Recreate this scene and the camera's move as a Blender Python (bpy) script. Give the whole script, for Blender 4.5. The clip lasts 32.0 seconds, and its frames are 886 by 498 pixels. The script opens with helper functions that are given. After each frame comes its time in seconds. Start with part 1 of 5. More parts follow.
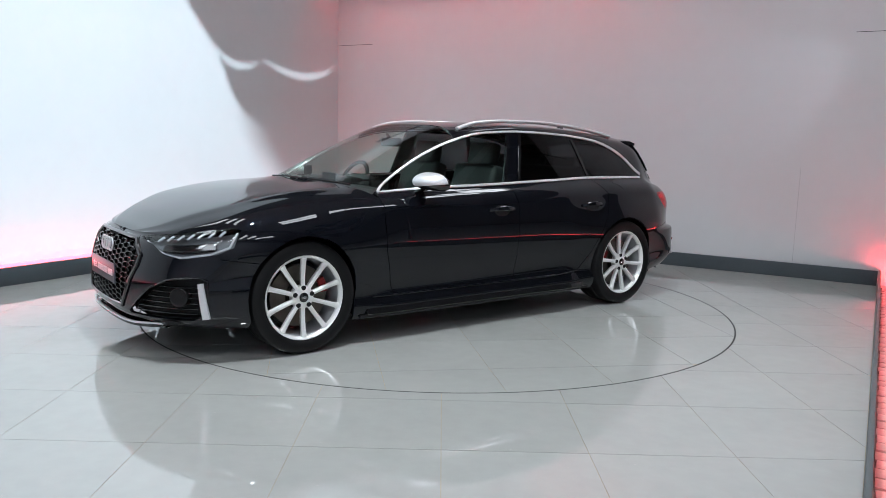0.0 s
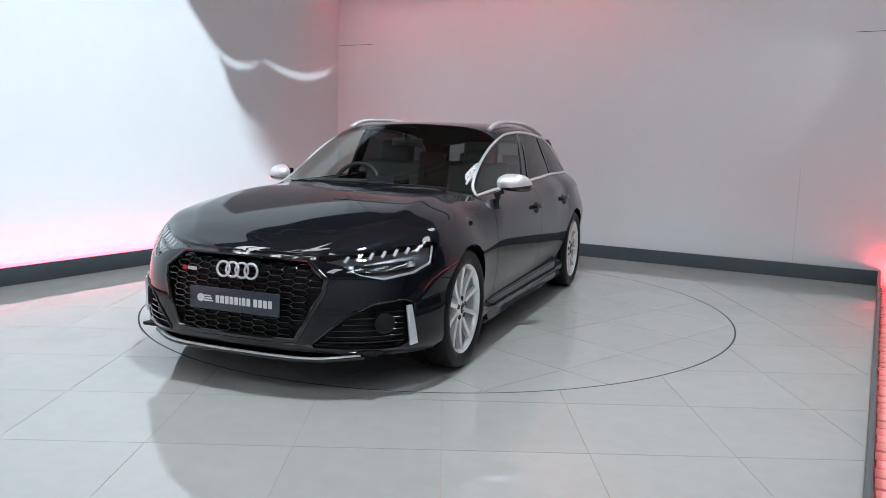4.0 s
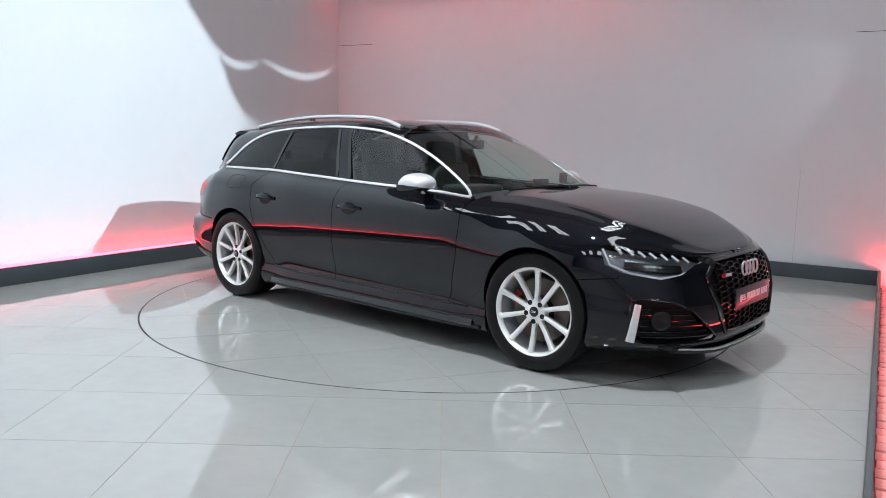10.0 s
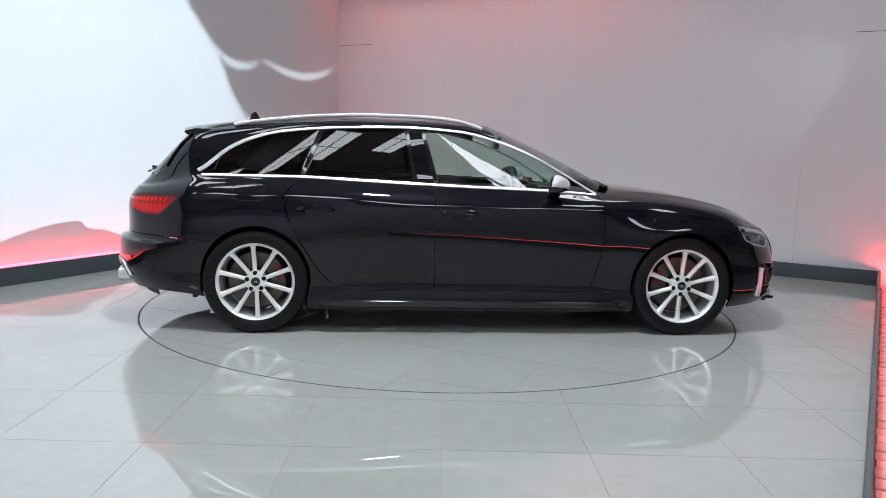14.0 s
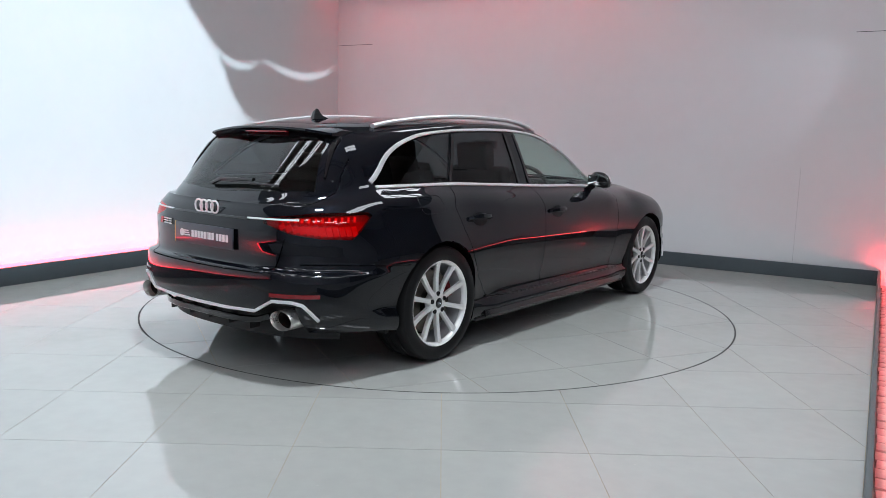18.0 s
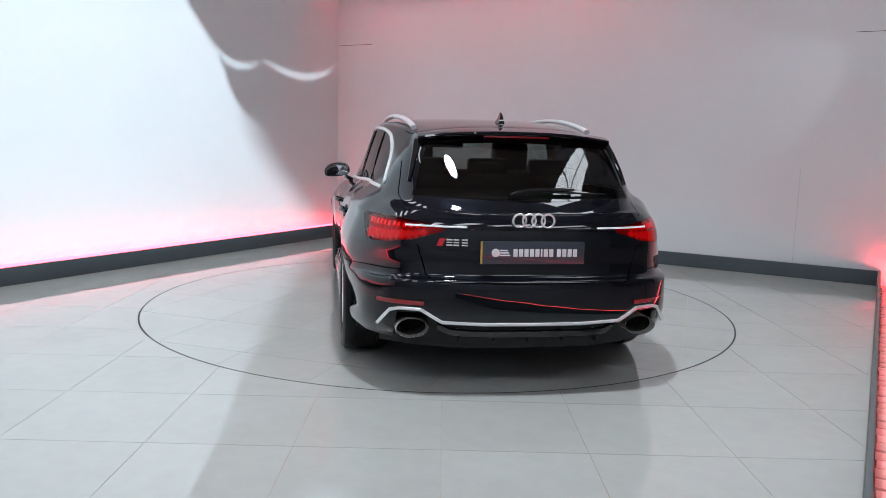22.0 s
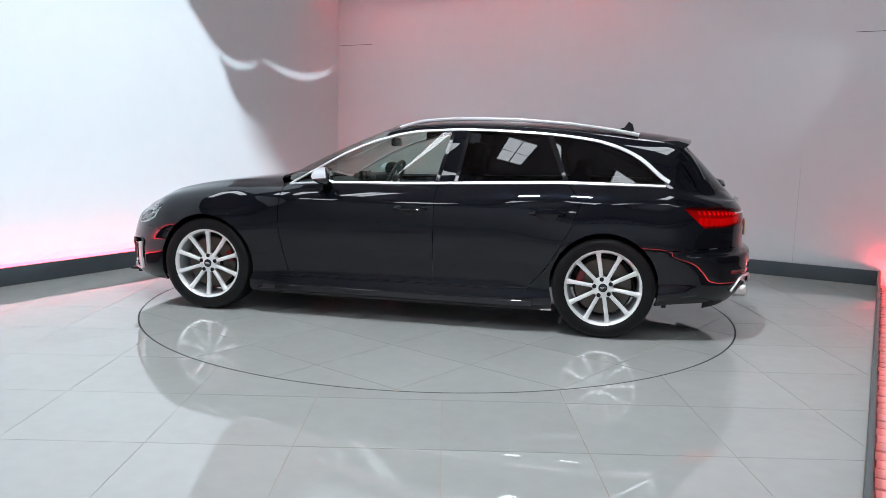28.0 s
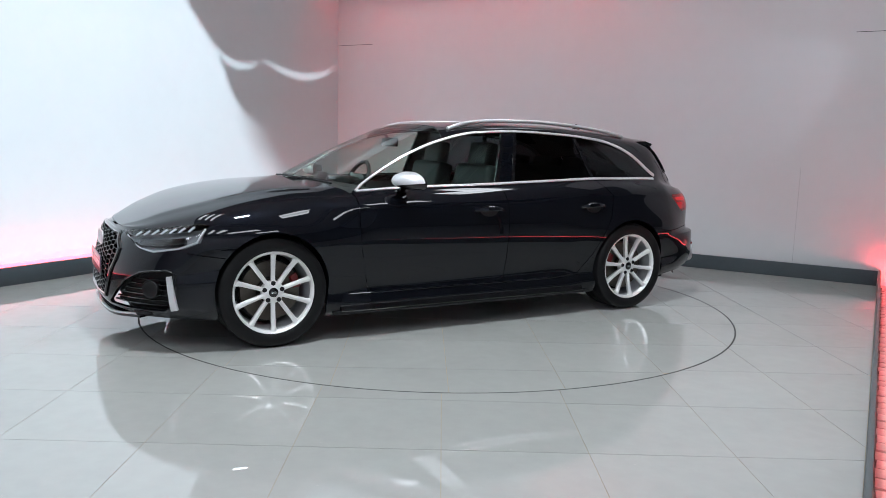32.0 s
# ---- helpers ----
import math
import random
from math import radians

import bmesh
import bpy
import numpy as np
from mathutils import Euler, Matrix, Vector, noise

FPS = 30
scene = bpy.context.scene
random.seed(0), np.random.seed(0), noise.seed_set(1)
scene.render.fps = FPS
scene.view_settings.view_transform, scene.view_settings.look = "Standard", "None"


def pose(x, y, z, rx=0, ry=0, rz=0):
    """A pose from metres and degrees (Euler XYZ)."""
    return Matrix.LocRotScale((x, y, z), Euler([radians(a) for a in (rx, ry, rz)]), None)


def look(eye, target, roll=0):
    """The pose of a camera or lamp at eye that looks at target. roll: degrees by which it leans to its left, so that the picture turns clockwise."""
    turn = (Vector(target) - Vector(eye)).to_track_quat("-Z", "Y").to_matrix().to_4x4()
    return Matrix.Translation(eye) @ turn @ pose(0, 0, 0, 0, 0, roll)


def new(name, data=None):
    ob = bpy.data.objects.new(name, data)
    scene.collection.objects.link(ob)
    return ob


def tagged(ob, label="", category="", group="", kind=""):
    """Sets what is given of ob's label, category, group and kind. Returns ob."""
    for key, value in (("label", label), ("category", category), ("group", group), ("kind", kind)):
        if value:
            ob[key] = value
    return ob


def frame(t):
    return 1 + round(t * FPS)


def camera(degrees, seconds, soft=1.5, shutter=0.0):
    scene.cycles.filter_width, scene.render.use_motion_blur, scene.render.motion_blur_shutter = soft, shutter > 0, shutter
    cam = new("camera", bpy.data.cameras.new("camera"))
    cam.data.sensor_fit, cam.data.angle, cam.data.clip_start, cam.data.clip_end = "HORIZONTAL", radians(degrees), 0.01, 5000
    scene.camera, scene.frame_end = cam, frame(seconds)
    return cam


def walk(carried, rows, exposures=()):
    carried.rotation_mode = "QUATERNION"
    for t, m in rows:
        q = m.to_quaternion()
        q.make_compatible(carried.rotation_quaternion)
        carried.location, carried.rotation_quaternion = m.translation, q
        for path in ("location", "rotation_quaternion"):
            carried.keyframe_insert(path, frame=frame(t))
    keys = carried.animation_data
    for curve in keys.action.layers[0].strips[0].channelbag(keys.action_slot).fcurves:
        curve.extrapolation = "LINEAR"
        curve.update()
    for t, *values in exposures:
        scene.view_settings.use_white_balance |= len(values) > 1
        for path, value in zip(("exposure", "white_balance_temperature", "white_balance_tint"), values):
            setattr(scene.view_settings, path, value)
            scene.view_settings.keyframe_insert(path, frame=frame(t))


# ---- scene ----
from mathutils.bvhtree import BVHTree
from mathutils.interpolate import poly_3d_calc

# ---------------------------------------------------------------- camera
EYE = (0.0, -5.932, 1.261)
cam = camera(60.275, 32.0, soft=0.4)
walk(cam, [(0.0, look(EYE, (0.0276, 0.009, 0.4226), 1.529)), (32.0, look(EYE, (0.0276, 0.009, 0.4226), 1.529))])

# stage axes: A runs along the left wall towards the back, B along the back wall to the right
A = Vector((0.5, math.sqrt(3) / 2, 0))
B = Vector((math.sqrt(3) / 2, -0.5, 0))


def ab(a, b, z=0.0):
    return A * a + B * b + Vector((0, 0, z))


# ---------------------------------------------------------------- light
world = bpy.data.worlds.new("world")
scene.world = world
world.use_nodes = True
world.node_tree.nodes["Background"].inputs[0].default_value = (0.55, 0.6, 0.7, 1)
world.node_tree.nodes["Background"].inputs[1].default_value = 0.05
scene.view_settings.exposure = 0.0


def spot(name, eye, target, power, angle, blend, radius, colour):
    data = bpy.data.lights.new(name, "SPOT")
    data.energy, data.spot_size, data.spot_blend, data.shadow_soft_size, data.color = power, radians(angle), blend, radius, colour
    ob = new(name, data)
    ob.matrix_world = look(eye, target)
    return ob


# flood lamp over the far side of the kerb, which whitens the left wall
LAMP = ab(-0.5, 4.2, 4.05)
spot("flood_light", LAMP, ab(-1.5, -3.2, 0.6), 2500, 96, 0.5, 0.0045, (0.76, 0.94, 1.05))
# unseen overhead spot, added as fill to brighten the floor
spot("flood_light", ab(-2.2, 1.2, 6.1), ab(-0.9, 0.5, 0.0), 1050, 76, 0.75, 0.22, (0.88, 0.965, 1.04))
# wall washer above the far end of the kerb, which throws a pale fan over the back wall
WASHER = ab(2.2, 4.6, 3.3)
spot("wall_washer_light", WASHER, WASHER + ab(0.195, -0.862, -0.468), 72, 27.1, 0.35, 0.03, (0.80, 0.95, 1.12))


# ---------------------------------------------------------------- materials
def material(name):
    m = bpy.data.materials.new(name)
    m.use_nodes = True
    m.node_tree.nodes.clear()
    return m, m.node_tree.nodes, m.node_tree.links


def principled(name, colour, rough=0.5, metal=0.0, coat=0.0, coat_rough=0.03, vary=0.0, scale=8.0, rough_vary=0.0, bump=0.0, bump_scale=40.0,
               emit=None, strength=0.0, ior=1.5, by_object=0.0, spec=0.5, coat_ior=1.5):
    """Principled surface with mottling at two scales, optional relief and a difference from piece to piece."""
    m, nodes, links = material(name)
    out = nodes.new("ShaderNodeOutputMaterial")
    p = nodes.new("ShaderNodeBsdfPrincipled")
    links.new(p.outputs[0], out.inputs[0])
    p.inputs["Base Color"].default_value = (*colour, 1)
    p.inputs["Roughness"].default_value, p.inputs["Metallic"].default_value = rough, metal
    p.inputs["Coat Weight"].default_value, p.inputs["Coat Roughness"].default_value = coat, coat_rough
    p.inputs["Coat IOR"].default_value = coat_ior
    p.inputs["IOR"].default_value, p.inputs["Specular IOR Level"].default_value = ior, spec
    if emit:
        p.inputs["Emission Color"].default_value, p.inputs["Emission Strength"].default_value = (*emit, 1), strength
    if vary or rough_vary or bump or by_object:
        geo = nodes.new("ShaderNodeTexCoord")
        big, small = nodes.new("ShaderNodeTexNoise"), nodes.new("ShaderNodeTexNoise")
        for n, s, d in ((big, scale, 4), (small, scale * 9, 6)):
            n.inputs["Scale"].default_value, n.inputs["Detail"].default_value = s, d
            links.new(geo.outputs["Object"], n.inputs["Vector"])
        mixed = nodes.new("ShaderNodeMath")
        mixed.operation = "MULTIPLY_ADD"
        links.new(big.outputs[0], mixed.inputs[0])
        mixed.inputs[1].default_value = 0.65
        half = nodes.new("ShaderNodeMath")
        half.operation = "MULTIPLY"
        half.inputs[1].default_value = 0.35
        links.new(small.outputs[0], half.inputs[0])
        links.new(half.outputs[0], mixed.inputs[2])
        value = mixed.outputs[0]
        if by_object:
            info = nodes.new("ShaderNodeObjectInfo")
            shift = nodes.new("ShaderNodeMath")
            shift.operation = "MULTIPLY_ADD"
            shift.inputs[1].default_value, shift.inputs[2].default_value = by_object, -by_object / 2
            links.new(info.outputs["Random"], shift.inputs[0])
            add = nodes.new("ShaderNodeMath")
            links.new(value, add.inputs[0])
            links.new(shift.outputs[0], add.inputs[1])
            value = add.outputs[0]
        if vary or by_object:
            ramp = nodes.new("ShaderNodeMapRange")
            ramp.inputs["From Min"].default_value, ramp.inputs["From Max"].default_value = 0.25, 0.75
            ramp.inputs["To Min"].default_value, ramp.inputs["To Max"].default_value = 1 - vary, 1 + vary
            links.new(value, ramp.inputs["Value"])
            tone = nodes.new("ShaderNodeVectorMath")
            tone.operation = "SCALE"
            tone.inputs[0].default_value = colour
            links.new(ramp.outputs[0], tone.inputs["Scale"])
            links.new(tone.outputs[0], p.inputs["Base Color"])
        if rough_vary:
            rr = nodes.new("ShaderNodeMapRange")
            rr.inputs["From Min"].default_value, rr.inputs["From Max"].default_value = 0.3, 0.7
            rr.inputs["To Min"].default_value, rr.inputs["To Max"].default_value = max(0.0, rough - rough_vary), rough + rough_vary
            links.new(mixed.outputs[0], rr.inputs["Value"])
            links.new(rr.outputs[0], p.inputs["Roughness"])
        if bump:
            relief = nodes.new("ShaderNodeTexNoise")
            relief.inputs["Scale"].default_value, relief.inputs["Detail"].default_value = bump_scale, 5
            links.new(geo.outputs["Object"], relief.inputs["Vector"])
            b = nodes.new("ShaderNodeBump")
            b.inputs["Strength"].default_value, b.inputs["Distance"].default_value = bump, 0.003
            links.new(relief.outputs[0], b.inputs["Height"])
            links.new(b.outputs[0], p.inputs["Normal"])
    return m


def glass(name, tint, mirror=0.08):
    """A thin pane: what lies behind shows through the tint, and both of its faces mirror by the angle."""
    m, nodes, links = material(name)
    out = nodes.new("ShaderNodeOutputMaterial")
    mix = nodes.new("ShaderNodeMixShader")
    clear, gloss, facing_out = nodes.new("ShaderNodeBsdfTransparent"), nodes.new("ShaderNodeBsdfGlossy"), nodes.new("ShaderNodeLayerWeight")
    clear.inputs[0].default_value = (*tint, 1)
    gloss.inputs["Roughness"].default_value = 0.0
    facing_out.inputs["Blend"].default_value = 0.5
    power, scaled = nodes.new("ShaderNodeMath"), nodes.new("ShaderNodeMath")
    power.operation, scaled.operation = "POWER", "MULTIPLY_ADD"
    power.inputs[1].default_value = 5.0
    scaled.inputs[1].default_value, scaled.inputs[2].default_value = 1 - mirror, mirror
    for p, q in ((facing_out.outputs["Facing"], power.inputs[0]), (power.outputs[0], scaled.inputs[0]), (scaled.outputs[0], mix.inputs[0]),
                 (clear.outputs[0], mix.inputs[1]), (gloss.outputs[0], mix.inputs[2]), (mix.outputs[0], out.inputs[0])):
        links.new(p, q)
    return m


def glow(name, colour, strength):
    m, nodes, links = material(name)
    out, e = nodes.new("ShaderNodeOutputMaterial"), nodes.new("ShaderNodeEmission")
    e.inputs[0].default_value, e.inputs[1].default_value = (*colour, 1), strength
    links.new(e.outputs[0], out.inputs[0])
    return m


M_WALL = principled("painted_wall_panel", (0.74, 0.74, 0.75), 0.55, vary=0.03, scale=0.8, rough_vary=0.06, bump=0.05, bump_scale=60)
M_SKIRT = principled("dark_grey_painted_skirt", (0.06, 0.075, 0.085), 0.45, vary=0.12, scale=3, rough_vary=0.1, bump=0.05)
M_KERB = principled("grey_worn_kerb", (0.10, 0.11, 0.115), 0.45, vary=0.15, scale=5, rough_vary=0.1, bump=0.15)
M_TILE = principled("polished_grey_porcelain", (0.42, 0.424, 0.406), 0.010, vary=0.09, scale=1.3, rough_vary=0.008, bump=0.002, bump_scale=3.5, by_object=0.12, ior=2.2)
M_GROUT = principled("worn_brown_grout", (0.33, 0.27, 0.20), 0.75, spec=0.1, vary=0.25, scale=6, bump=0.2, bump_scale=90)
def scuffed(mat):
    """Adds small pale specks and faint scratches to a floor material."""
    nt = mat.node_tree
    bsdf = [n for n in nt.nodes if n.type == "BSDF_PRINCIPLED"][0]
    pos = nt.nodes.new("ShaderNodeNewGeometry")
    masks = []
    for scale, lo, hi, stretch in ((38.0, 0.745, 0.80, (1, 1, 1)), (9.0, 0.745, 0.78, (1, 7, 1))):
        mp = nt.nodes.new("ShaderNodeMapping")
        mp.inputs["Scale"].default_value = stretch
        mp.inputs["Rotation"].default_value = (0, 0, 0.7)
        nz = nt.nodes.new("ShaderNodeTexNoise")
        nz.inputs["Scale"].default_value, nz.inputs["Detail"].default_value = scale, 3.0
        rg = nt.nodes.new("ShaderNodeMapRange")
        rg.inputs["From Min"].default_value, rg.inputs["From Max"].default_value = lo, hi
        nt.links.new(pos.outputs["Position"], mp.inputs["Vector"])
        nt.links.new(mp.outputs["Vector"], nz.inputs["Vector"])
        nt.links.new(nz.outputs["Fac"], rg.inputs["Value"])
        masks.append(rg)
    both_masks = nt.nodes.new("ShaderNodeMath")
    both_masks.operation = "MAXIMUM"
    for k in (0, 1):
        nt.links.new(masks[k].outputs["Result"], both_masks.inputs[k])
    amount = nt.nodes.new("ShaderNodeMath")
    amount.operation = "MULTIPLY"
    amount.inputs[1].default_value = 0.55
    nt.links.new(both_masks.outputs[0], amount.inputs[0])
    mix = nt.nodes.new("ShaderNodeMixRGB")
    mix.inputs[2].default_value = (0.62, 0.60, 0.56, 1)
    nt.links.new(amount.outputs[0], mix.inputs[0])
    base = bsdf.inputs["Base Color"]
    if base.is_linked:
        nt.links.new(base.links[0].from_socket, mix.inputs[1])
    else:
        mix.inputs[1].default_value = base.default_value
    nt.links.new(mix.outputs[0], base)


scuffed(M_TILE)
M_GAP = principled("black_gap", (0.02, 0.02, 0.02), 0.8)
M_BRICK = principled("red_clay_brick", (0.50, 0.42, 0.39), 0.8, vary=0.2, scale=9, bump=0.5, bump_scale=60, by_object=0.3)
M_MORTAR = principled("mortar", (0.3, 0.28, 0.26), 0.9, vary=0.2, scale=9, bump=0.4)
M_HALL = principled("dark_hall_cladding", (0.17, 0.175, 0.18), 0.6, vary=0.15, scale=0.7, bump=0.1)
M_PALE = principled("pale_hall_cladding", (0.62, 0.66, 0.72), 0.6, vary=0.12, scale=0.7, bump=0.1)
M_ROOF = principled("pale_roof_deck", (0.46, 0.44, 0.40), 0.6, vary=0.15, scale=0.7, bump=0.1)
M_CONCRETE = principled("grey_concrete", (0.33, 0.335, 0.34), 0.5, vary=0.25, scale=0.9, rough_vary=0.15, bump=0.15, bump_scale=25)
M_STEEL = principled("painted_steel_truss", (0.16, 0.17, 0.18), 0.5, vary=0.1, scale=4)
M_RED = glow("red_led", (1.0, 0.03, 0.05), 22)
M_REDTOP = glow("orange_red_led", (1.0, 0.05, 0.045), 32)
M_REDLOW = glow("dim_red_led", (1.0, 0.07, 0.085), 27)
M_AMBER = glow("amber_led", (1.0, 0.055, 0.06), 125)
M_SKY = glow("skylight_daylight", (0.90, 0.955, 1.03), 10)
M_PAINT = principled("black_metallic_car_paint", (0.0040, 0.0050, 0.0080), 0.34, metal=0.25, coat=1.0, coat_rough=0.006, vary=0.25, scale=400, spec=0.0, coat_ior=1.5)
M_GLOSS = principled("gloss_black_plastic", (0.006, 0.006, 0.007), 0.08, coat=0.5)
M_BLACK = principled("matt_black_plastic", (0.007, 0.007, 0.008), 0.5, spec=0.3, vary=0.2, scale=30, bump=0.08, bump_scale=300)
M_CHROME = principled("satin_aluminium_trim", (0.80, 0.81, 0.82), 0.34, metal=0.6, rough_vary=0.04)
M_BRIGHT = principled("bright_chrome", (0.85, 0.86, 0.88), 0.06, metal=1.0)
M_RIM = principled("silver_alloy", (0.92, 0.915, 0.90), 0.32, metal=0.35, coat=0.8, vary=0.04, scale=20)
M_BARREL = principled("silver_wheel_barrel", (0.50, 0.51, 0.53), 0.4, metal=0.5, vary=0.15, scale=20)
M_TYRE = principled("black_tyre_rubber", (0.005, 0.005, 0.0055), 0.5, spec=0.25, vary=0.25, scale=16, rough_vary=0.1, bump=0.12, bump_scale=160)
M_DISC = principled("worn_brake_disc", (0.13, 0.115, 0.10), 0.4, metal=1.0, vary=0.2, scale=14)
M_CALIPER = principled("red_caliper", (0.20, 0.005, 0.006), 0.3, coat=0.5)
M_GREEN_GLASS = glass("clear_tinted_window", (0.70, 0.84, 0.78), 0.085)
M_SCREEN_GLASS = glass("windscreen_glass", (0.74, 0.84, 0.80), 0.085)
M_DARK_GLASS = glass("dark_privacy_window", (0.10, 0.105, 0.115), 0.048)
M_LENS = glass("clear_lamp_lens", (0.9, 0.92, 0.93), 0.06)
M_MIRROR = principled("matt_aluminium_mirror", (0.80, 0.81, 0.83), 0.38, metal=0.6)
M_REAR_GLASS = glass("tinted_rear_window", (0.24, 0.26, 0.255), 0.055)
M_TAIL_GLASS = glass("red_lamp_cover", (0.92, 0.10, 0.11), 0.055)
M_LAMP_IN = principled("smoked_lamp_housing", (0.20, 0.21, 0.225), 0.3, metal=0.4)
# headlamps are off: the slight emission stands in for glints on the bars
M_LED_WHITE = principled("white_light_guide", (0.52, 0.55, 0.60), 0.15, coat=0.8, emit=(0.8, 0.9, 1.0), strength=0.06)
# low emission lifts the red of the tail lamp bars
M_RED_LENS = principled("ruby_lamp_lens", (0.72, 0.012, 0.018), 0.12, coat=1.0, coat_rough=0.02, emit=(1.0, 0.02, 0.03), strength=0.12)
M_REFLECTOR = principled("red_reflector", (0.22, 0.006, 0.01), 0.15, coat=1.0)
M_RED_DARK = principled("dark_ruby_lamp_lens", (0.42, 0.008, 0.012), 0.1, coat=1.0, coat_rough=0.02)
# emission lifts the red of the tail lamp ticks
M_RED_LED = principled("red_light_guide", (0.8, 0.04, 0.05), 0.2, coat=0.5, emit=(1.0, 0.03, 0.04), strength=0.3)
M_PLATE = principled("slate_blue_plate", (0.032, 0.042, 0.06), 0.3, coat=0.4)
M_YELLOW = principled("yellow_plate_edge", (0.55, 0.36, 0.08), 0.4)
M_WHITE = principled("white_print", (0.78, 0.8, 0.82), 0.4)
M_SEAT = principled("black_leather", (0.03, 0.03, 0.032), 0.45, vary=0.2, scale=12, bump=0.15, bump_scale=120)
M_LINER = principled("dark_headliner", (0.07, 0.07, 0.072), 0.9, vary=0.1, scale=10)
M_EXHAUST = principled("brushed_exhaust_steel", (0.74, 0.73, 0.71), 0.30, metal=0.8, rough_vary=0.06)
M_BORE = principled("sooty_pipe", (0.02, 0.018, 0.016), 0.8)
M_CABLE = principled("black_cable", (0.02, 0.02, 0.02), 0.6)
M_RED_BADGE = principled("red_badge_enamel", (0.6, 0.02, 0.03), 0.25, coat=0.6)


# ---------------------------------------------------------------- mesh helpers
def link(name, bm, mat, parent=None, label="", smooth=True, angle=40):
    me = bpy.data.meshes.new(name)
    bm.normal_update()
    if smooth:
        lim = radians(angle)
        for f in bm.faces:
            f.smooth = True
        for e in bm.edges:
            if len(e.link_faces) == 2 and e.calc_face_angle(0) > lim:
                e.smooth = False
    bm.to_mesh(me)
    bm.free()
    for m in (mat if isinstance(mat, (list, tuple)) else [mat]):
        me.materials.append(m)
    ob = new(name, me)
    if parent:
        ob.parent = parent
    if label:
        ob["label"] = label
    return ob


def part(name, bm, mat, parent, label="", smooth=True, angle=40):
    return link(name, bm, mat, parent, label, smooth, angle)


def add_box(bm, centre, size, m=None, bevel=0.0):
    r = bmesh.ops.create_cube(bm, size=1.0)
    vs = r["verts"]
    bmesh.ops.scale(bm, vec=size, verts=vs)
    if bevel:
        es = list({e for v in vs for e in v.link_edges})
        q = bmesh.ops.bevel(bm, geom=es, offset=bevel, segments=2, affect="EDGES", profile=0.6)
        vs = list({v for v in q["verts"]} | {v for v in vs if v.is_valid})
    bmesh.ops.translate(bm, vec=centre, verts=vs)
    if m is not None:
        bmesh.ops.transform(bm, matrix=m, verts=vs)
    return vs


def box(centre, size, m=None, bevel=0.0):
    bm = bmesh.new()
    add_box(bm, centre, size, m, bevel)
    return bm


def add_sweep(bm, path, section, closed=False, ups=None, caps=True):
    """Sweeps a closed 2D section (side, up) along a path of points; ups gives the up direction at each point."""
    n, rings = len(path), []
    for i, p in enumerate(path):
        p = Vector(p)
        q0 = Vector(path[(i - 1) % n] if closed or i > 0 else path[0])
        q1 = Vector(path[(i + 1) % n] if closed or i < n - 1 else path[-1])
        t = (q1 - q0).normalized()
        up = Vector(ups[i]) if ups else Vector((0, 0, 1))
        up = (up - t * up.dot(t))
        up = up.normalized() if up.length > 1e-6 else t.orthogonal().normalized()
        side = t.cross(up)
        sec = section(i / max(1, n - 1)) if callable(section) else section
        rings.append([bm.verts.new(p + side * a + up * b) for a, b in sec])
    k = len(rings[0])
    for i in range(n if closed else n - 1):
        r0, r1 = rings[i], rings[(i + 1) % n]
        for j in range(k):
            bm.faces.new((r0[j], r0[(j + 1) % k], r1[(j + 1) % k], r1[j]))
    if not closed and caps:
        bm.faces.new(list(reversed(rings[0])))
        bm.faces.new(rings[-1])
    return rings


def ring(rx, ry=None, n=8):
    ry = ry or rx
    return [(rx * math.cos(2 * math.pi * i / n), ry * math.sin(2 * math.pi * i / n)) for i in range(n)]


def bar_section(w, h, r=0.3):
    """A flat bar with chamfered edges: half widths w, h."""
    c = min(w, h) * r
    return [(-w, -h + c), (-w + c, -h), (w - c, -h), (w, -h + c), (w, h - c), (w - c, h), (-w + c, h), (-w, h - c)]


def tube(path, section, closed=False, ups=None):
    bm = bmesh.new()
    add_sweep(bm, path, section, closed, ups)
    bmesh.ops.recalc_face_normals(bm, faces=bm.faces)
    return bm


def add_revolve(bm, profile, n=48, m=None, close=False):
    """Revolves (radius, axial) pairs about the local y axis."""
    rings = []
    for k in range(n):
        a = 2 * math.pi * k / n
        rings.append([bm.verts.new(Vector((r * math.cos(a), y, r * math.sin(a)))) for r, y in profile])
    cnt = len(profile)
    vs = [v for r in rings for v in r]
    for k in range(n):
        r0, r1 = rings[k], rings[(k + 1) % n]
        for j in range(cnt if close else cnt - 1):
            j2 = (j + 1) % cnt
            try:
                bm.faces.new((r0[j], r0[j2], r1[j2], r1[j]))
            except ValueError:
                pass
    if m is not None:
        bmesh.ops.transform(bm, matrix=m, verts=vs)
    return vs


def revolve(profile, n=48, m=None, close=False):
    bm = bmesh.new()
    add_revolve(bm, profile, n, m, close)
    bmesh.ops.remove_doubles(bm, verts=bm.verts, dist=1e-6)
    bmesh.ops.recalc_face_normals(bm, faces=bm.faces)
    return bm


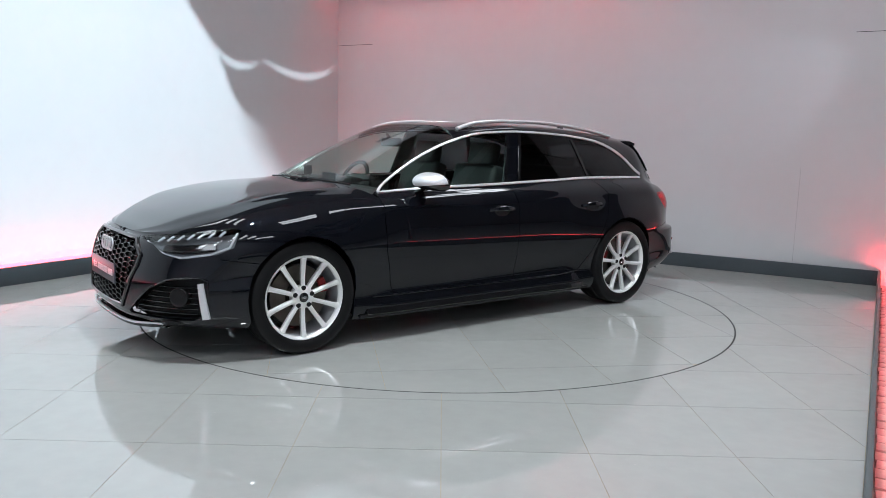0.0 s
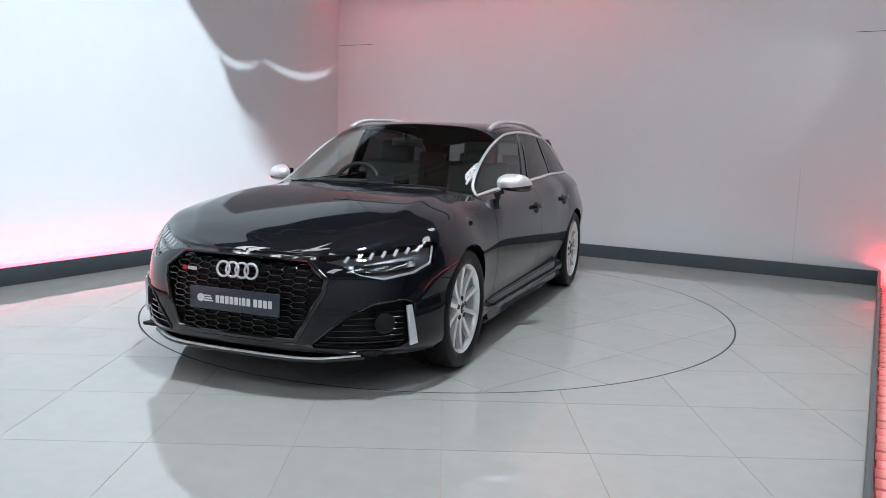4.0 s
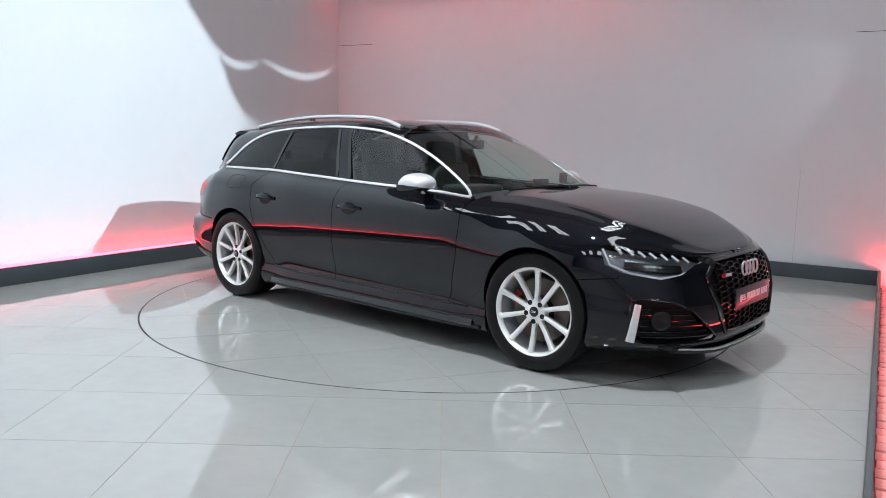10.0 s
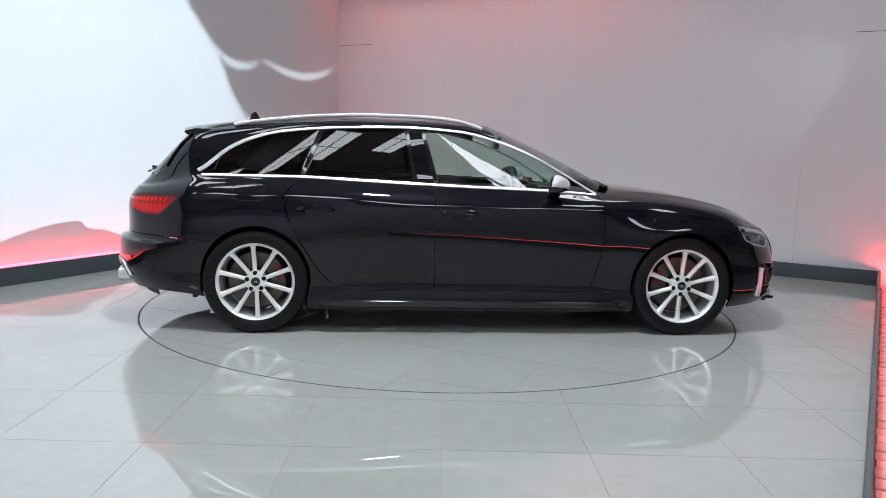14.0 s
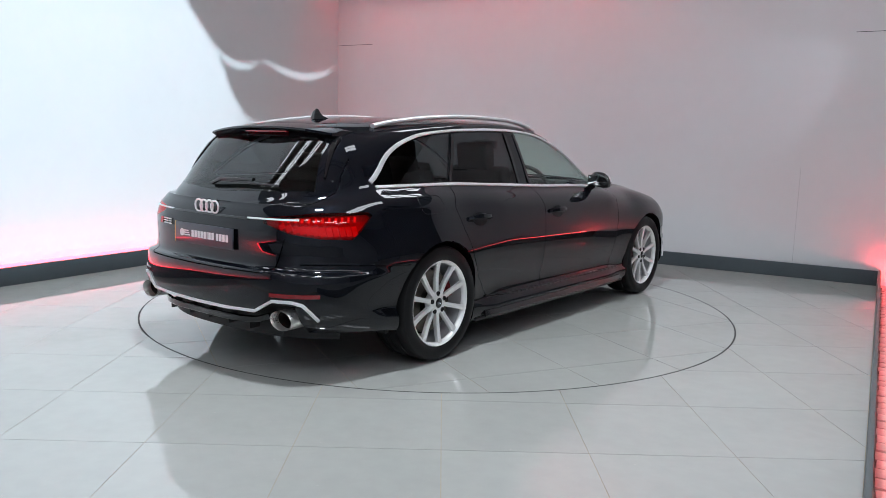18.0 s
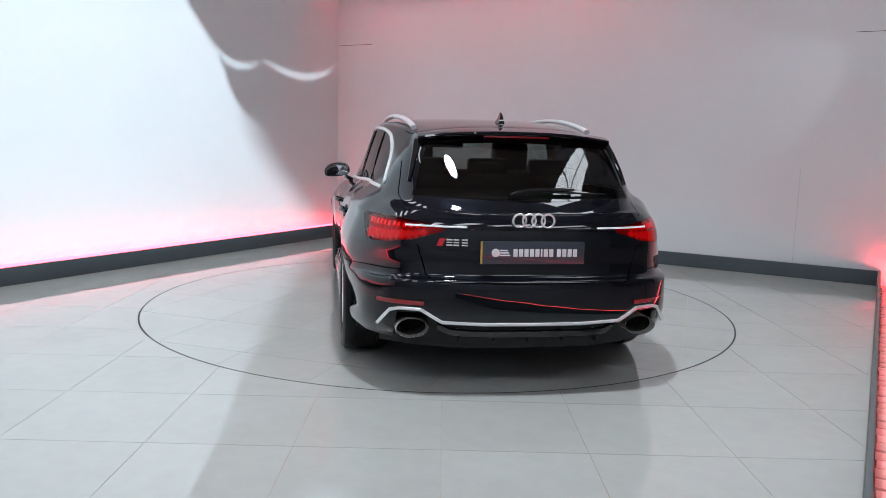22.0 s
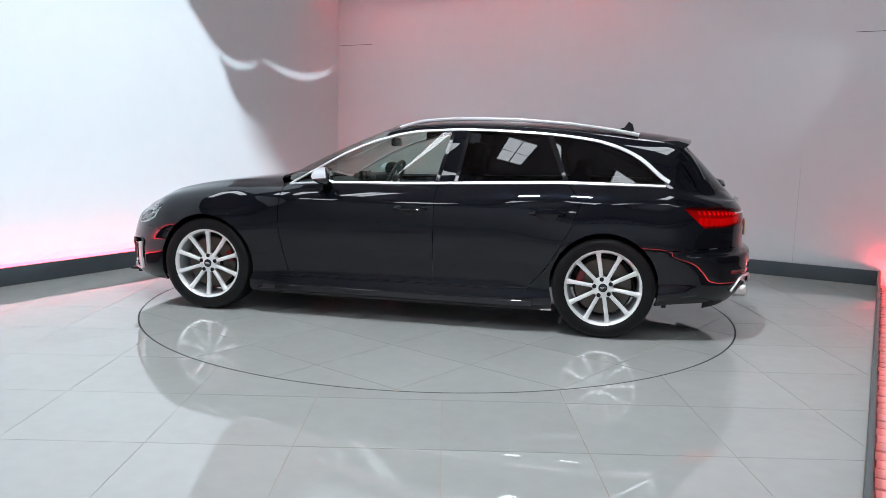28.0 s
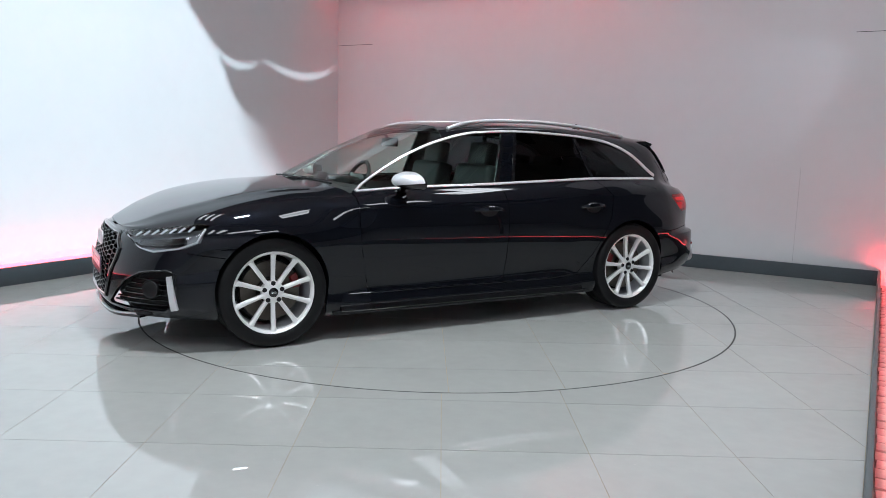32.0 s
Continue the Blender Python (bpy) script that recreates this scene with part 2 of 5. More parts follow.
def prism(poly, height, m=None, bevel=0.0):
    """A flat polygon in local xy raised by height, its top edge chamfered."""
    bm = bmesh.new()
    low = [bm.verts.new((x, y, 0)) for x, y in poly]
    cx, cy = sum(p[0] for p in poly) / len(poly), sum(p[1] for p in poly) / len(poly)
    rings = [low]
    if bevel:
        rings.append([bm.verts.new((x, y, height - bevel)) for x, y in poly])

        def inset(x, y):
            d = math.hypot(x - cx, y - cy) or 1
            return x - (x - cx) / d * bevel, y - (y - cy) / d * bevel
        rings.append([bm.verts.new((*inset(x, y), height)) for x, y in poly])
    else:
        rings.append([bm.verts.new((x, y, height)) for x, y in poly])
    n = len(poly)
    for a, b in zip(rings, rings[1:]):
        for i in range(n):
            bm.faces.new((a[i], a[(i + 1) % n], b[(i + 1) % n], b[i]))
    bm.faces.new(rings[-1])
    bm.faces.new(list(reversed(low)))
    bmesh.ops.recalc_face_normals(bm, faces=bm.faces)
    if m is not None:
        bmesh.ops.transform(bm, matrix=m, verts=bm.verts)
    return bm


def empty(name):
    return new(name)


STAGE = Matrix.Rotation(radians(-30), 4, "Z")      # local x = B, local y = A


# ---------------------------------------------------------------- setting
WALL_L, SKIRT_L, WALL_B, KERB, TOP, HIGH = -3.50, -3.15, 3.22, 3.01, 3.10, 4.90

tagged(link("floor", box((-0.1, -0.9, -0.0515), (6.24, 8.3, 0.1), STAGE), M_GROUT, smooth=False), "grey grout bed under the polished floor tiles", "floor", kind="structure")
floor = bpy.data.objects["floor"]
tagged(link("hall_floor", box((0, 0, -0.065), (60, 60, 0.1)), M_CONCRETE, smooth=False), "grey concrete floor of the hall round the stage", "floor", kind="structure")
for name, c, s, lab in (("wall_left", (WALL_L - 0.1, -4.0, HIGH / 2), (0.2, 14.8, HIGH), "smooth white panel wall of the stage"),
                        ("wall_back", (1.36, WALL_B + 0.1, HIGH / 2), (9.72, 0.2, HIGH), "smooth pale grey panel wall of the stage")):
    tagged(link(name, box(c, s, STAGE), M_WALL, smooth=False), lab, "wall", kind="structure")
# thin panel seams on the back wall
for name, x0, x1, z in (("wall_seam", -3.49, -2.94, 2.485), ("wall_seam", 2.62, 3.4, 2.385)):
    tagged(link(name, box(((x0 + x1) / 2, WALL_B - 0.001, z), (x1 - x0, 0.004, 0.005), STAGE), M_SKIRT, smooth=False), "thin dark horizontal panel seam in the wall", "seam", kind="structure")
tagged(link("wall_seam", box((2.25, WALL_B - 0.0008, 0.62), (0.0012, 0.0024, 0.95), STAGE), M_STEEL, smooth=False), "faint upright joint between two wall panels", "seam", kind="structure")
for name, c, s, lab in (("baseboard_left", (-3.14, -4.0, 0.075), (0.025, 14.4, 0.15), "dark grey skirting with a red light strip behind it"),
                        ("baseboard_back", (-0.06, 3.185, 0.072), (6.13, 0.03, 0.144), "dark grey skirting along the pale back wall")):
    tagged(link(name, box(c, s, STAGE, 0.004), M_SKIRT), lab, "skirting", kind="structure")
kerb = tagged(link("kerb", box((KERB + 0.011, -0.8, 0.075), (0.022, 8.0, 0.15), STAGE, 0.004), M_KERB), "low grey kerb with a scuffed edge along the floor", "kerb", kind="structure")
tagged(link("light_ledge", box((-3.327, -4.0, 0.05), (0.345, 14.4, 0.10), STAGE), M_WALL, smooth=False), "white ledge between the skirting and the wall", "ledge", kind="structure")
# light strips
tagged(link("led_strip", box((-3.45, -4.0, 0.110), (0.03, 14.3, 0.012), STAGE), M_RED, smooth=False), "red light strip hidden behind the skirting", "light strip")
tagged(link("led_strip", box((KERB + 0.165, -0.75, 0.117), (0.012, 7.8, 0.014), STAGE), M_REDLOW, smooth=False), "red light strip behind the low kerb", "light strip")
tagged(link("cornice", box((-0.15, 3.195, TOP + 0.03), (6.7, 0.05, 0.05), STAGE, 0.004), M_WALL), "pale narrow ledge across the back wall", "cornice", kind="structure")
# channel added out of view: aims the red down the wall, hides the strip
bm = box((-1.3, 2.70, 3.31), (4.3, 0.012, 0.12), STAGE)
add_box(bm, (-1.3, 2.727, 3.366), (4.3, 0.042, 0.008), STAGE)
add_box(bm, (-1.3, 2.752, 3.3225), (4.3, 0.008, 0.079), STAGE)
tagged(link("led_channel", bm, M_STEEL, smooth=False), "dark metal channel that turns a light strip to the back wall", "light channel")
tagged(link("led_strip", box((-1.3, 2.726, 3.302), (4.2, 0.012, 0.016), STAGE), M_REDTOP, smooth=False), "orange red light strip inside its metal channel", "light strip")
tagged(link("led_end", box((KERB + 0.10, 3.10, 0.115), (0.04, 0.05, 0.05), STAGE, 0.005), M_AMBER), "glowing amber end of the light strip", "light strip")
# hall that closes the place
tagged(link("hall_wall_front", box((0, -11.0, 3.4), (34, 0.3, 6.8)), M_PALE, smooth=False), "pale clad end wall of the hall", "wall", kind="structure")
tagged(link("hall_wall_back", box((0, 9.5, 3.4), (34, 0.3, 6.8)), M_HALL, smooth=False), "dark clad wall of the hall behind the stage", "wall", kind="structure")
tagged(link("hall_wall_right", box((12, -1, 3.4), (0.3, 22, 6.8)), M_HALL, smooth=False), "dark clad side wall of the hall", "wall", kind="structure")
tagged(link("hall_wall_left", box((-12, -1, 3.4), (0.3, 22, 6.8)), M_HALL, smooth=False), "dark clad side wall of the hall", "wall", kind="structure")
tagged(link("ceiling", box((0, -1, 6.75), (26, 22, 0.2)), M_ROOF, smooth=False), "pale ribbed metal hall roof", "ceiling", kind="structure")


def skylight(x, y, w, d):
    e = tagged(empty("skylight"), "bright white rooflight panel with dark glazing bars", "skylight", "rooflights in the hall roof")
    e.matrix_world = pose(x, y, 6.645, 0, 0, -30)
    part("pane", box((0, 0, 0), (w, d, 0.02)), M_SKY, e, smooth=False)
    for i in range(3):
        part("glazing_bar", box((-w / 2 + w * i / 2, 0, -0.02), (0.03, d, 0.04)), M_STEEL, e, smooth=False)
    part("glazing_bar", box((0, 0, -0.018), (w, 0.03, 0.03)), M_STEEL, e, smooth=False)
    return e


for y, xs, d in ((-7.9, (-6.3, -4.0, -1.6, 0.75, 3.1, 5.4), 2.3), (-2.0, (3.1,), 2.2), (2.4, (3.0,), 2.2)):
    for x in xs:
        skylight(x, y, 0.9, d)
for k in range(1, 5):
    skylight(-6.95 + 1.083 * k, 1.07 - 0.625 * k, 0.52, 2.2)


def truss(y):
    e = tagged(empty("roof_truss"), "dark steel lattice truss under the hall roof", "truss", "roof trusses")
    e.matrix_world = pose(0, y, 5.6)
    for z in (0, 0.75):
        part("chord", box((0, 0, z), (24, 0.09, 0.09)), M_STEEL, e, smooth=False)
    for i in range(24):
        x = -12 + i
        part("web", tube([(x, 0, 0), (x + 0.5, 0, 0.75)], ring(0.03, n=6)), M_STEEL, e)
        part("web", tube([(x + 0.5, 0, 0.75), (x + 1, 0, 0)], ring(0.03, n=6)), M_STEEL, e)
    return e


for y in (-10.6, -4.6, 2.2, 6.4):
    truss(y)


# flood lamp with unseen flag plates, added to shade the upper corner and the floor
lamp = tagged(empty("flood_lamp"), "black flood lamp on a stand with a slotted shading flag", "lamp")


def flag_point(w, d):
    """Where the ray from the lamp to a place on a wall crosses a plate d before the lamp."""
    p = LAMP + (w - LAMP) * (d / (4.2 - w.dot(B)))
    return (p.dot(A), p.z)


def on_left(a, z):
    return ab(a, WALL_L, z)


FAR, NEAR = 0.7, 0.14      # the crisp upper plate and the soft plates close to the lamp


def flag():
    """Outlines of the plates, each with its distance from the lamp, and the slots in the first."""
    crisp = [(0.25, 3.6), (0.45, 2.95), (0.65, 2.65), (0.82, 2.45), (0.99, 2.26), (1.13, 2.05), (1.27, 1.76), (1.45, 1.52), (1.95, 1.35), (2.5, 1.15), (2.9, 1.0), (3.6, -0.6), (4.0, -3.0)]
    crisp = [on_left(*q) for q in crisp + [(6, -9.0), (14, -9.0), (14, 3.6)]]
    soft_edge = [on_left(*q) for q in ((1.46, 1.55), (1.50, 1.46), (1.70, 1.17), (1.99, 0.90), (2.30, 0.61), (2.52, 0.38), (2.9, 0.0), (6.0, 0.0), (6.0, 1.55))]
    low_cut = [on_left(*q) for q in ((-20, 0.02), (20, 0.02), (20, -30), (-20, -30))]
    # slots stand in for mirrored arcs of light on the walls
    slots = []
    for arc, w in (([(1.00, 2.25), (1.16, 2.123), (1.35, 2.053), (1.545, 2.062), (1.735, 2.15)], 0.030), ([(1.83, 2.15), (2.08, 2.075), (2.39, 2.023), (2.67, 2.035), (2.92, 2.106), (3.19, 2.25)], 0.032)):
        n = len(arc) - 1
        up = [flag_point(on_left(a, z + 0.010 + w * math.sin(math.pi * i / n)), FAR) for i, (a, z) in enumerate(arc)]
        dn = [flag_point(on_left(a, z - 0.010 - w * math.sin(math.pi * i / n)), FAR) for i, (a, z) in enumerate(arc)]
        slots.append(dn + list(reversed(up)))
    slots.append([flag_point(ab(WALL_B, b, z), FAR) for b, z in ((-3.25, 2.17), (-3.15, 2.18), (-3.06, 2.235), (-3.06, 2.27), (-3.16, 2.245), (-3.25, 2.205))])
    return [([flag_point(w, d) for w in ws], d) for ws, d in ((crisp, FAR), (soft_edge, NEAR), (low_cut, NEAR + 0.03))], slots


# brick paving in the channel behind the kerb
channel = tagged(link("brick_channel", box((KERB + 0.26, -0.8, -0.015), (0.46, 8.0, 0.03), STAGE), M_MORTAR, smooth=False), "red lit brick paving behind the low kerb", "paving", kind="structure")
paver = None
for i in range(74):
    for j in range(2):
        m = STAGE @ pose(KERB + 0.135 + 0.21 * j + 0.004 * math.sin(i * 2.3), -4.65 + 0.105 * i, 0.006 + 0.003 * math.sin(i * 1.7 + j), 0, 0, 1.5 * math.sin(i * 3.1 + j))
        if paver is None:
            ob = link("brick", box((0, 0, 0), (0.20, 0.095, 0.03), None, 0.006), M_BRICK, channel)
            paver = ob.data
        else:
            ob = new("brick", paver)
            ob.parent = channel
        ob.matrix_basis = m

# ---------------------------------------------------------------- the car: x forward, y to its left, origin between the axles on the ground
car = tagged(empty("estate_car"), "glossy black estate car with silver wheels and bright trim", "car")
HUB, HUB_Z, WHEEL_R = 1.413, 0.336, 0.336


def curve(*pts):
    """A smooth curve without overshoot through (x, value) pairs, as a function."""
    p = sorted(pts)
    X, Y = np.array([q[0] for q in p], float), np.array([q[1] for q in p], float)
    h, d = np.diff(X), np.diff(Y) / np.diff(X)
    m = np.zeros(len(X))
    m[0], m[-1] = d[0], d[-1]
    for i in range(1, len(X) - 1):
        if d[i - 1] * d[i] > 0:
            w1, w2 = 2 * h[i] + h[i - 1], h[i] + 2 * h[i - 1]
            m[i] = (w1 + w2) / (w1 / d[i - 1] + w2 / d[i])

    def f(x):
        x = min(max(x, X[0]), X[-1])
        i = min(int(np.searchsorted(X, x, "right")) - 1, len(X) - 2)
        t = (x - X[i]) / h[i]
        return float((2 * t**3 - 3 * t**2 + 1) * Y[i] + (t**3 - 2 * t**2 + t) * h[i] * m[i] + (3 * t**2 - 2 * t**3) * Y[i + 1] + (t**3 - t**2) * h[i] * m[i + 1])
    return f


def smooth(a, b, x):
    t = min(1.0, max(0.0, (x - a) / (b - a)))
    return t * t * (3 - 2 * t)


# plan outline at the widest level, from the nose to the tail
PLAN = [(2.300, 0), (2.298, 0.15), (2.285, 0.32), (2.245, 0.48), (2.165, 0.64), (2.05, 0.765), (1.90, 0.86), (1.70, 0.918), (1.413, 0.94), (1.10, 0.920),
        (0.80, 0.905), (0.30, 0.902), (-0.30, 0.902), (-0.80, 0.908), (-1.10, 0.925), (-1.413, 0.942), (-1.72, 0.925), (-1.98, 0.885), (-2.18, 0.82),
        (-2.32, 0.72), (-2.40, 0.58), (-2.445, 0.40), (-2.465, 0.20), (-2.470, 0)]
_len = [0.0]
for p, q in zip(PLAN, PLAN[1:]):
    _len.append(_len[-1] + math.dist(p, q))
plan_x = curve(*[(s, p[0]) for s, p in zip(_len, PLAN)])
plan_y = curve(*[(s, p[1]) for s, p in zip(_len, PLAN)])
S_END = _len[-1]

edge_z = curve((2.30, 0.690), (2.24, 0.692), (2.15, 0.700), (2.0, 0.730), (1.8, 0.770), (1.5, 0.822), (1.2, 0.842), (0.85, 0.850), (0.3, 0.852), (-0.3, 0.858),
               (-1.0, 0.882), (-1.5, 0.895), (-2.0, 0.893), (-2.25, 0.893), (-2.40, 0.905), (-2.47, 0.908))
low_z = curve((2.30, 0.205), (2.1, 0.205), (1.8, 0.195), (1.0, 0.155), (0, 0.150), (-1.0, 0.155), (-1.7, 0.225), (-1.9, 0.250), (-2.2, 0.262), (-2.47, 0.275))
inset_side = curve((0, 0.060), (0.06, 0.034), (0.13, 0.028), (0.19, 0.048), (0.35, 0.030), (0.58, 0.008), (0.74, 0.0), (0.90, 0.006), (0.97, 0.014), (1, 0.026))
door_inset = curve((0.12, 0.055), (0.17, 0.022), (0.205, 0.010), (0.245, 0.012), (0.285, 0.030), (0.310, 0.038), (0.345, 0.0365), (0.38, 0.031), (0.405, 0.0235), (0.44, 0.0165), (0.52, 0.0075), (0.60, 0.0018), (0.66, 0.0), (0.73, 0.0022), (0.80, 0.009), (0.835, 0.016), (0.86, 0.026))
inset_front = curve((0, 0.05), (0.06, 0.02), (0.15, 0.0), (0.45, 0.0), (0.70, 0.022), (0.88, 0.055), (0.96, 0.085), (1, 0.12))
inset_rear = curve((0, 0.07), (0.10, 0.02), (0.22, 0.0), (0.40, 0.002), (0.49, 0.008), (0.50, 0.026), (0.515, 0.052), (0.62, 0.060), (0.80, 0.060), (0.93, 0.082), (1, 0.118))


def lower(s, v):
    """The body side and both ends, below the shoulder."""
    x, y = plan_x(s), plan_y(s)
    d = 0.012
    s0, s1 = max(0, s - d), min(S_END, s + d)
    tx, ty = plan_x(s1) - plan_x(s0), plan_y(s1) - plan_y(s0)
    k = math.hypot(tx, ty)
    nx, ny = (-ty / k, tx / k)
    if nx * x + ny * y < 0:
        nx, ny = -nx, -ny
    if s < 1e-6 or s > S_END - 1e-6:
        nx, ny = math.copysign(1, x), 0.0
    wf, wr = smooth(1.72, 2.12, x), smooth(-1.80, -2.22, x)
    wf = max(wf, smooth(1.52, 1.76, x) * smooth(0.56, 0.40, v))
    i = inset_side(v) * (1 - wf) * (1 - wr) + inset_front(v) * wf + inset_rear(v) * wr
    zl, zt = low_z(x), edge_z(x)
    # the doors draw in between the flared arches
    z = zl + (zt - zl) * v
    flare = smooth(0.64, 0.43, math.hypot(abs(x) - HUB, z - HUB_Z))
    lift = 0.03 * smooth(0.7, -0.8, x) * smooth(0.28, 0.34, z) * smooth(0.70, 0.45, z)
    i += (door_inset(z - lift) - inset_side(v)) * (1 - flare) * smooth(2.0, 1.75, abs(x)) * (1 - wf) * (1 - wr)
    i += (0.090 * smooth(0.64, 0.90, z) if x > 0 else 0.048 * smooth(0.60, 0.88, z)) * smooth(0.72, 1.25, abs(x)) * smooth(2.20, 1.90, abs(x))
    return Vector((x - nx * i, max(0.0, y - ny * i), zl + (zt - zl) * v))


centre_z = curve((2.18, 0.690), (2.15, 0.712), (2.10, 0.738), (1.98, 0.798), (1.72, 0.884), (1.47, 0.934), (1.22, 0.962), (1.08, 0.971), (1.0, 0.984), (0.93, 1.010), (0.8, 1.075), (0.6, 1.178), (0.4, 1.276), (0.3, 1.320),
                 (0.20, 1.354), (0.08, 1.384), (-0.1, 1.403), (-0.4, 1.415), (-0.8, 1.415), (-1.2, 1.402), (-1.6, 1.372), (-1.86, 1.338), (-1.93, 1.300), (-2.0, 1.238), (-2.15, 1.105), (-2.29, 0.975), (-2.345, 0.908))
belt_y = curve((1.4, 0.79), (1.0, 0.778), (0.8, 0.776), (0.3, 0.780), (-0.3, 0.780), (-1.0, 0.766), (-1.8, 0.722), (-2.0, 0.705), (-2.2, 0.68), (-2.345, 0.6))
belt_z = curve((1.0, 0.905), (0.8, 0.925), (0.47, 0.946), (-0.1, 0.962), (-0.7, 0.986), (-1.2, 1.002), (-1.8, 1.0), (-2.0, 0.968), (-2.2, 0.93), (-2.345, 0.908))
rail_y = curve((1.3, 0.62), (0.95, 0.718), (0.82, 0.742), (0.67, 0.728), (0.4, 0.698), (0.165, 0.666), (-0.1, 0.634), (-0.48, 0.612), (-0.86, 0.604), (-1.28, 0.590),
               (-1.62, 0.560), (-1.88, 0.542), (-1.98, 0.545), (-2.1, 0.572), (-2.22, 0.596), (-2.345, 0.60))
rail_z = curve((1.0, 0.935), (0.95, 0.948), (0.82, 0.980), (0.67, 1.062), (0.4, 1.204), (0.165, 1.292), (-0.1, 1.350), (-0.48, 1.374), (-0.86, 1.366), (-1.28, 1.335),
               (-1.62, 1.300), (-1.86, 1.265), (-1.98, 1.185), (-2.1, 1.090), (-2.22, 0.985), (-2.345, 0.908))


def upper(x, edge):
    """One station of bonnet, glasshouse and roof, from the shoulder to the middle: a list of points."""
    ye, ze = edge.y, edge.z
    zc = centre_z(x)
    yb, yr = min(belt_y(x), 0.86 * ye), min(rail_y(x), 0.70 * ye)
    zb, zr = belt_z(x), rail_z(x)
    w = smooth(0.86, 1.12, x)
    hood = smooth(1.05, 1.35, x)
    zb = zb * (1 - w) + (ze + (zc - ze) * 0.56) * w
    zr = zr * (1 - w) + (ze + (zc - ze) * (0.85 + 0.035 * hood)) * w
    bulge = 0.014 * (1 - w)
    pts = [(ye, ze), ((ye + yb) / 2 + 0.012, ze + (zb - ze) * 0.50 + 0.006), (yb, zb), ((yb * 0.5 + yr * 0.5) + bulge, (zb + zr) / 2), (yr, zr),
           (yr * 0.78, zr + (zc - zr) * (0.62 - 0.18 * hood)), (yr * 0.42, zr + (zc - zr) * (0.91 - 0.10 * hood)), (0, zc)]
    ks = [0, 0.12, 0.22, 0.4, 0.58, 0.70, 0.84, 1.0]
    fy, fz = curve(*[(k, p[0]) for k, p in zip(ks, pts)]), curve(*[(k, p[1]) for k, p in zip(ks, pts)])
    out = []
    for k in COLS:
        out.append(Vector((x, fy(k), fz(k))))
    return out


COLS = [0, 0.04, 0.08, 0.12, 0.155, 0.19, 0.22, 0.26, 0.31, 0.36, 0.41, 0.46, 0.50, 0.54, 0.565, 0.58, 0.595, 0.62, 0.66, 0.70, 0.76, 0.82, 0.88, 0.94, 1.0]


def grid(bm, rows):
    vs = [[bm.verts.new(p) for p in r] for r in rows]
    for i in range(len(vs) - 1):
        for j in range(len(vs[0]) - 1):
            bm.faces.new((vs[i][j], vs[i][j + 1], vs[i + 1][j + 1], vs[i + 1][j]))


master = bmesh.new()
NS = 190
SS = [S_END * i / NS for i in range(NS + 1)]
VV = [0, 0.03, 0.06, 0.10, 0.14, 0.18, 0.20, 0.22, 0.245, 0.27, 0.30, 0.33, 0.36, 0.40, 0.43, 0.46, 0.485, 0.495, 0.505, 0.518, 0.54, 0.58, 0.64, 0.70, 0.76, 0.82, 0.87, 0.91, 0.94, 0.97, 0.985, 1.0]
grid(master, [[lower(s, v) for v in VV] for s in SS])
count = len(master.faces)
grid(master, [upper(e.x, e) for e in (lower(s, 1.0) for s in SS[1:-1])])
master.faces.ensure_lookup_table()
for f in master.faces[count:]:
    f.material_index = 1    # bonnet, glasshouse and roof
# close the thin slivers at nose and tail
bmesh.ops.remove_doubles(master, verts=master.verts, dist=0.0006)
bmesh.ops.recalc_face_normals(master, faces=master.faces)
if sum(f.normal.y for f in master.faces) < 0:
    bmesh.ops.reverse_faces(master, faces=master.faces)
master.normal_update()
TREE = BVHTree.FromBMesh(master)
master.verts.index_update()
NORMALS = []
for v in master.verts:
    n = v.normal.copy()
    if v.co.y < 1e-4:
        n.y = 0
        n.normalize()
    NORMALS.append(n)
# even out ripples in the sheet metal, but keep the creases
for _ in range(3):
    fresh = []
    for v, n in zip(master.verts, NORMALS):
        acc = n * 1.5
        for e in v.link_edges:
            m = NORMALS[e.other_vert(v).index]
            if m.dot(n) > 0.93:
                acc = acc + m
        if v.co.y < 1e-4:
            acc.y = 0
        fresh.append(acc.normalized())
    NORMALS = fresh
FACES = [([v.co.copy() for v in f.verts], [v.index for v in f.verts]) for f in master.faces]


def skin_normal(co):
    p = Vector((co.x, abs(co.y), co.z))
    at, flat, i, _ = TREE.find_nearest(p)
    corners, ids = FACES[i]
    acc = Vector()
    for w, k in zip(poly_3d_calc(corners, at), ids):
        acc += NORMALS[k] * w
    acc = acc.normalized() if acc.length > 1e-6 else flat.copy()
    if co.y < 0:
        acc.y = -acc.y
    return acc


def on_skin(origin, way):
    """Where a ray from outside meets the left half of the body, and the normal there."""
    hit, n, _, _ = TREE.ray_cast(Vector(origin), Vector(way).normalized())
    if hit is None:
        hit, n, _, _ = TREE.find_nearest(Vector(origin) + Vector(way).normalized() * 3)
    return hit, skin_normal(hit)


def side(x, z, lift=0.0):
    h, n = on_skin((x, 3, z), (0, -1, 0))
    return h + n * lift


def front(y, z, lift=0.0):
    h, n = on_skin((4, abs(y), z), (-1, 0, 0))
    p = h + n * lift
    return Vector((p.x, math.copysign(p.y, y), p.z))


def rear(y, z, lift=0.0):
    h, n = on_skin((-4, abs(y), z), (1, 0, 0))
    p = h + n * lift
    return Vector((p.x, math.copysign(p.y, y), p.z))


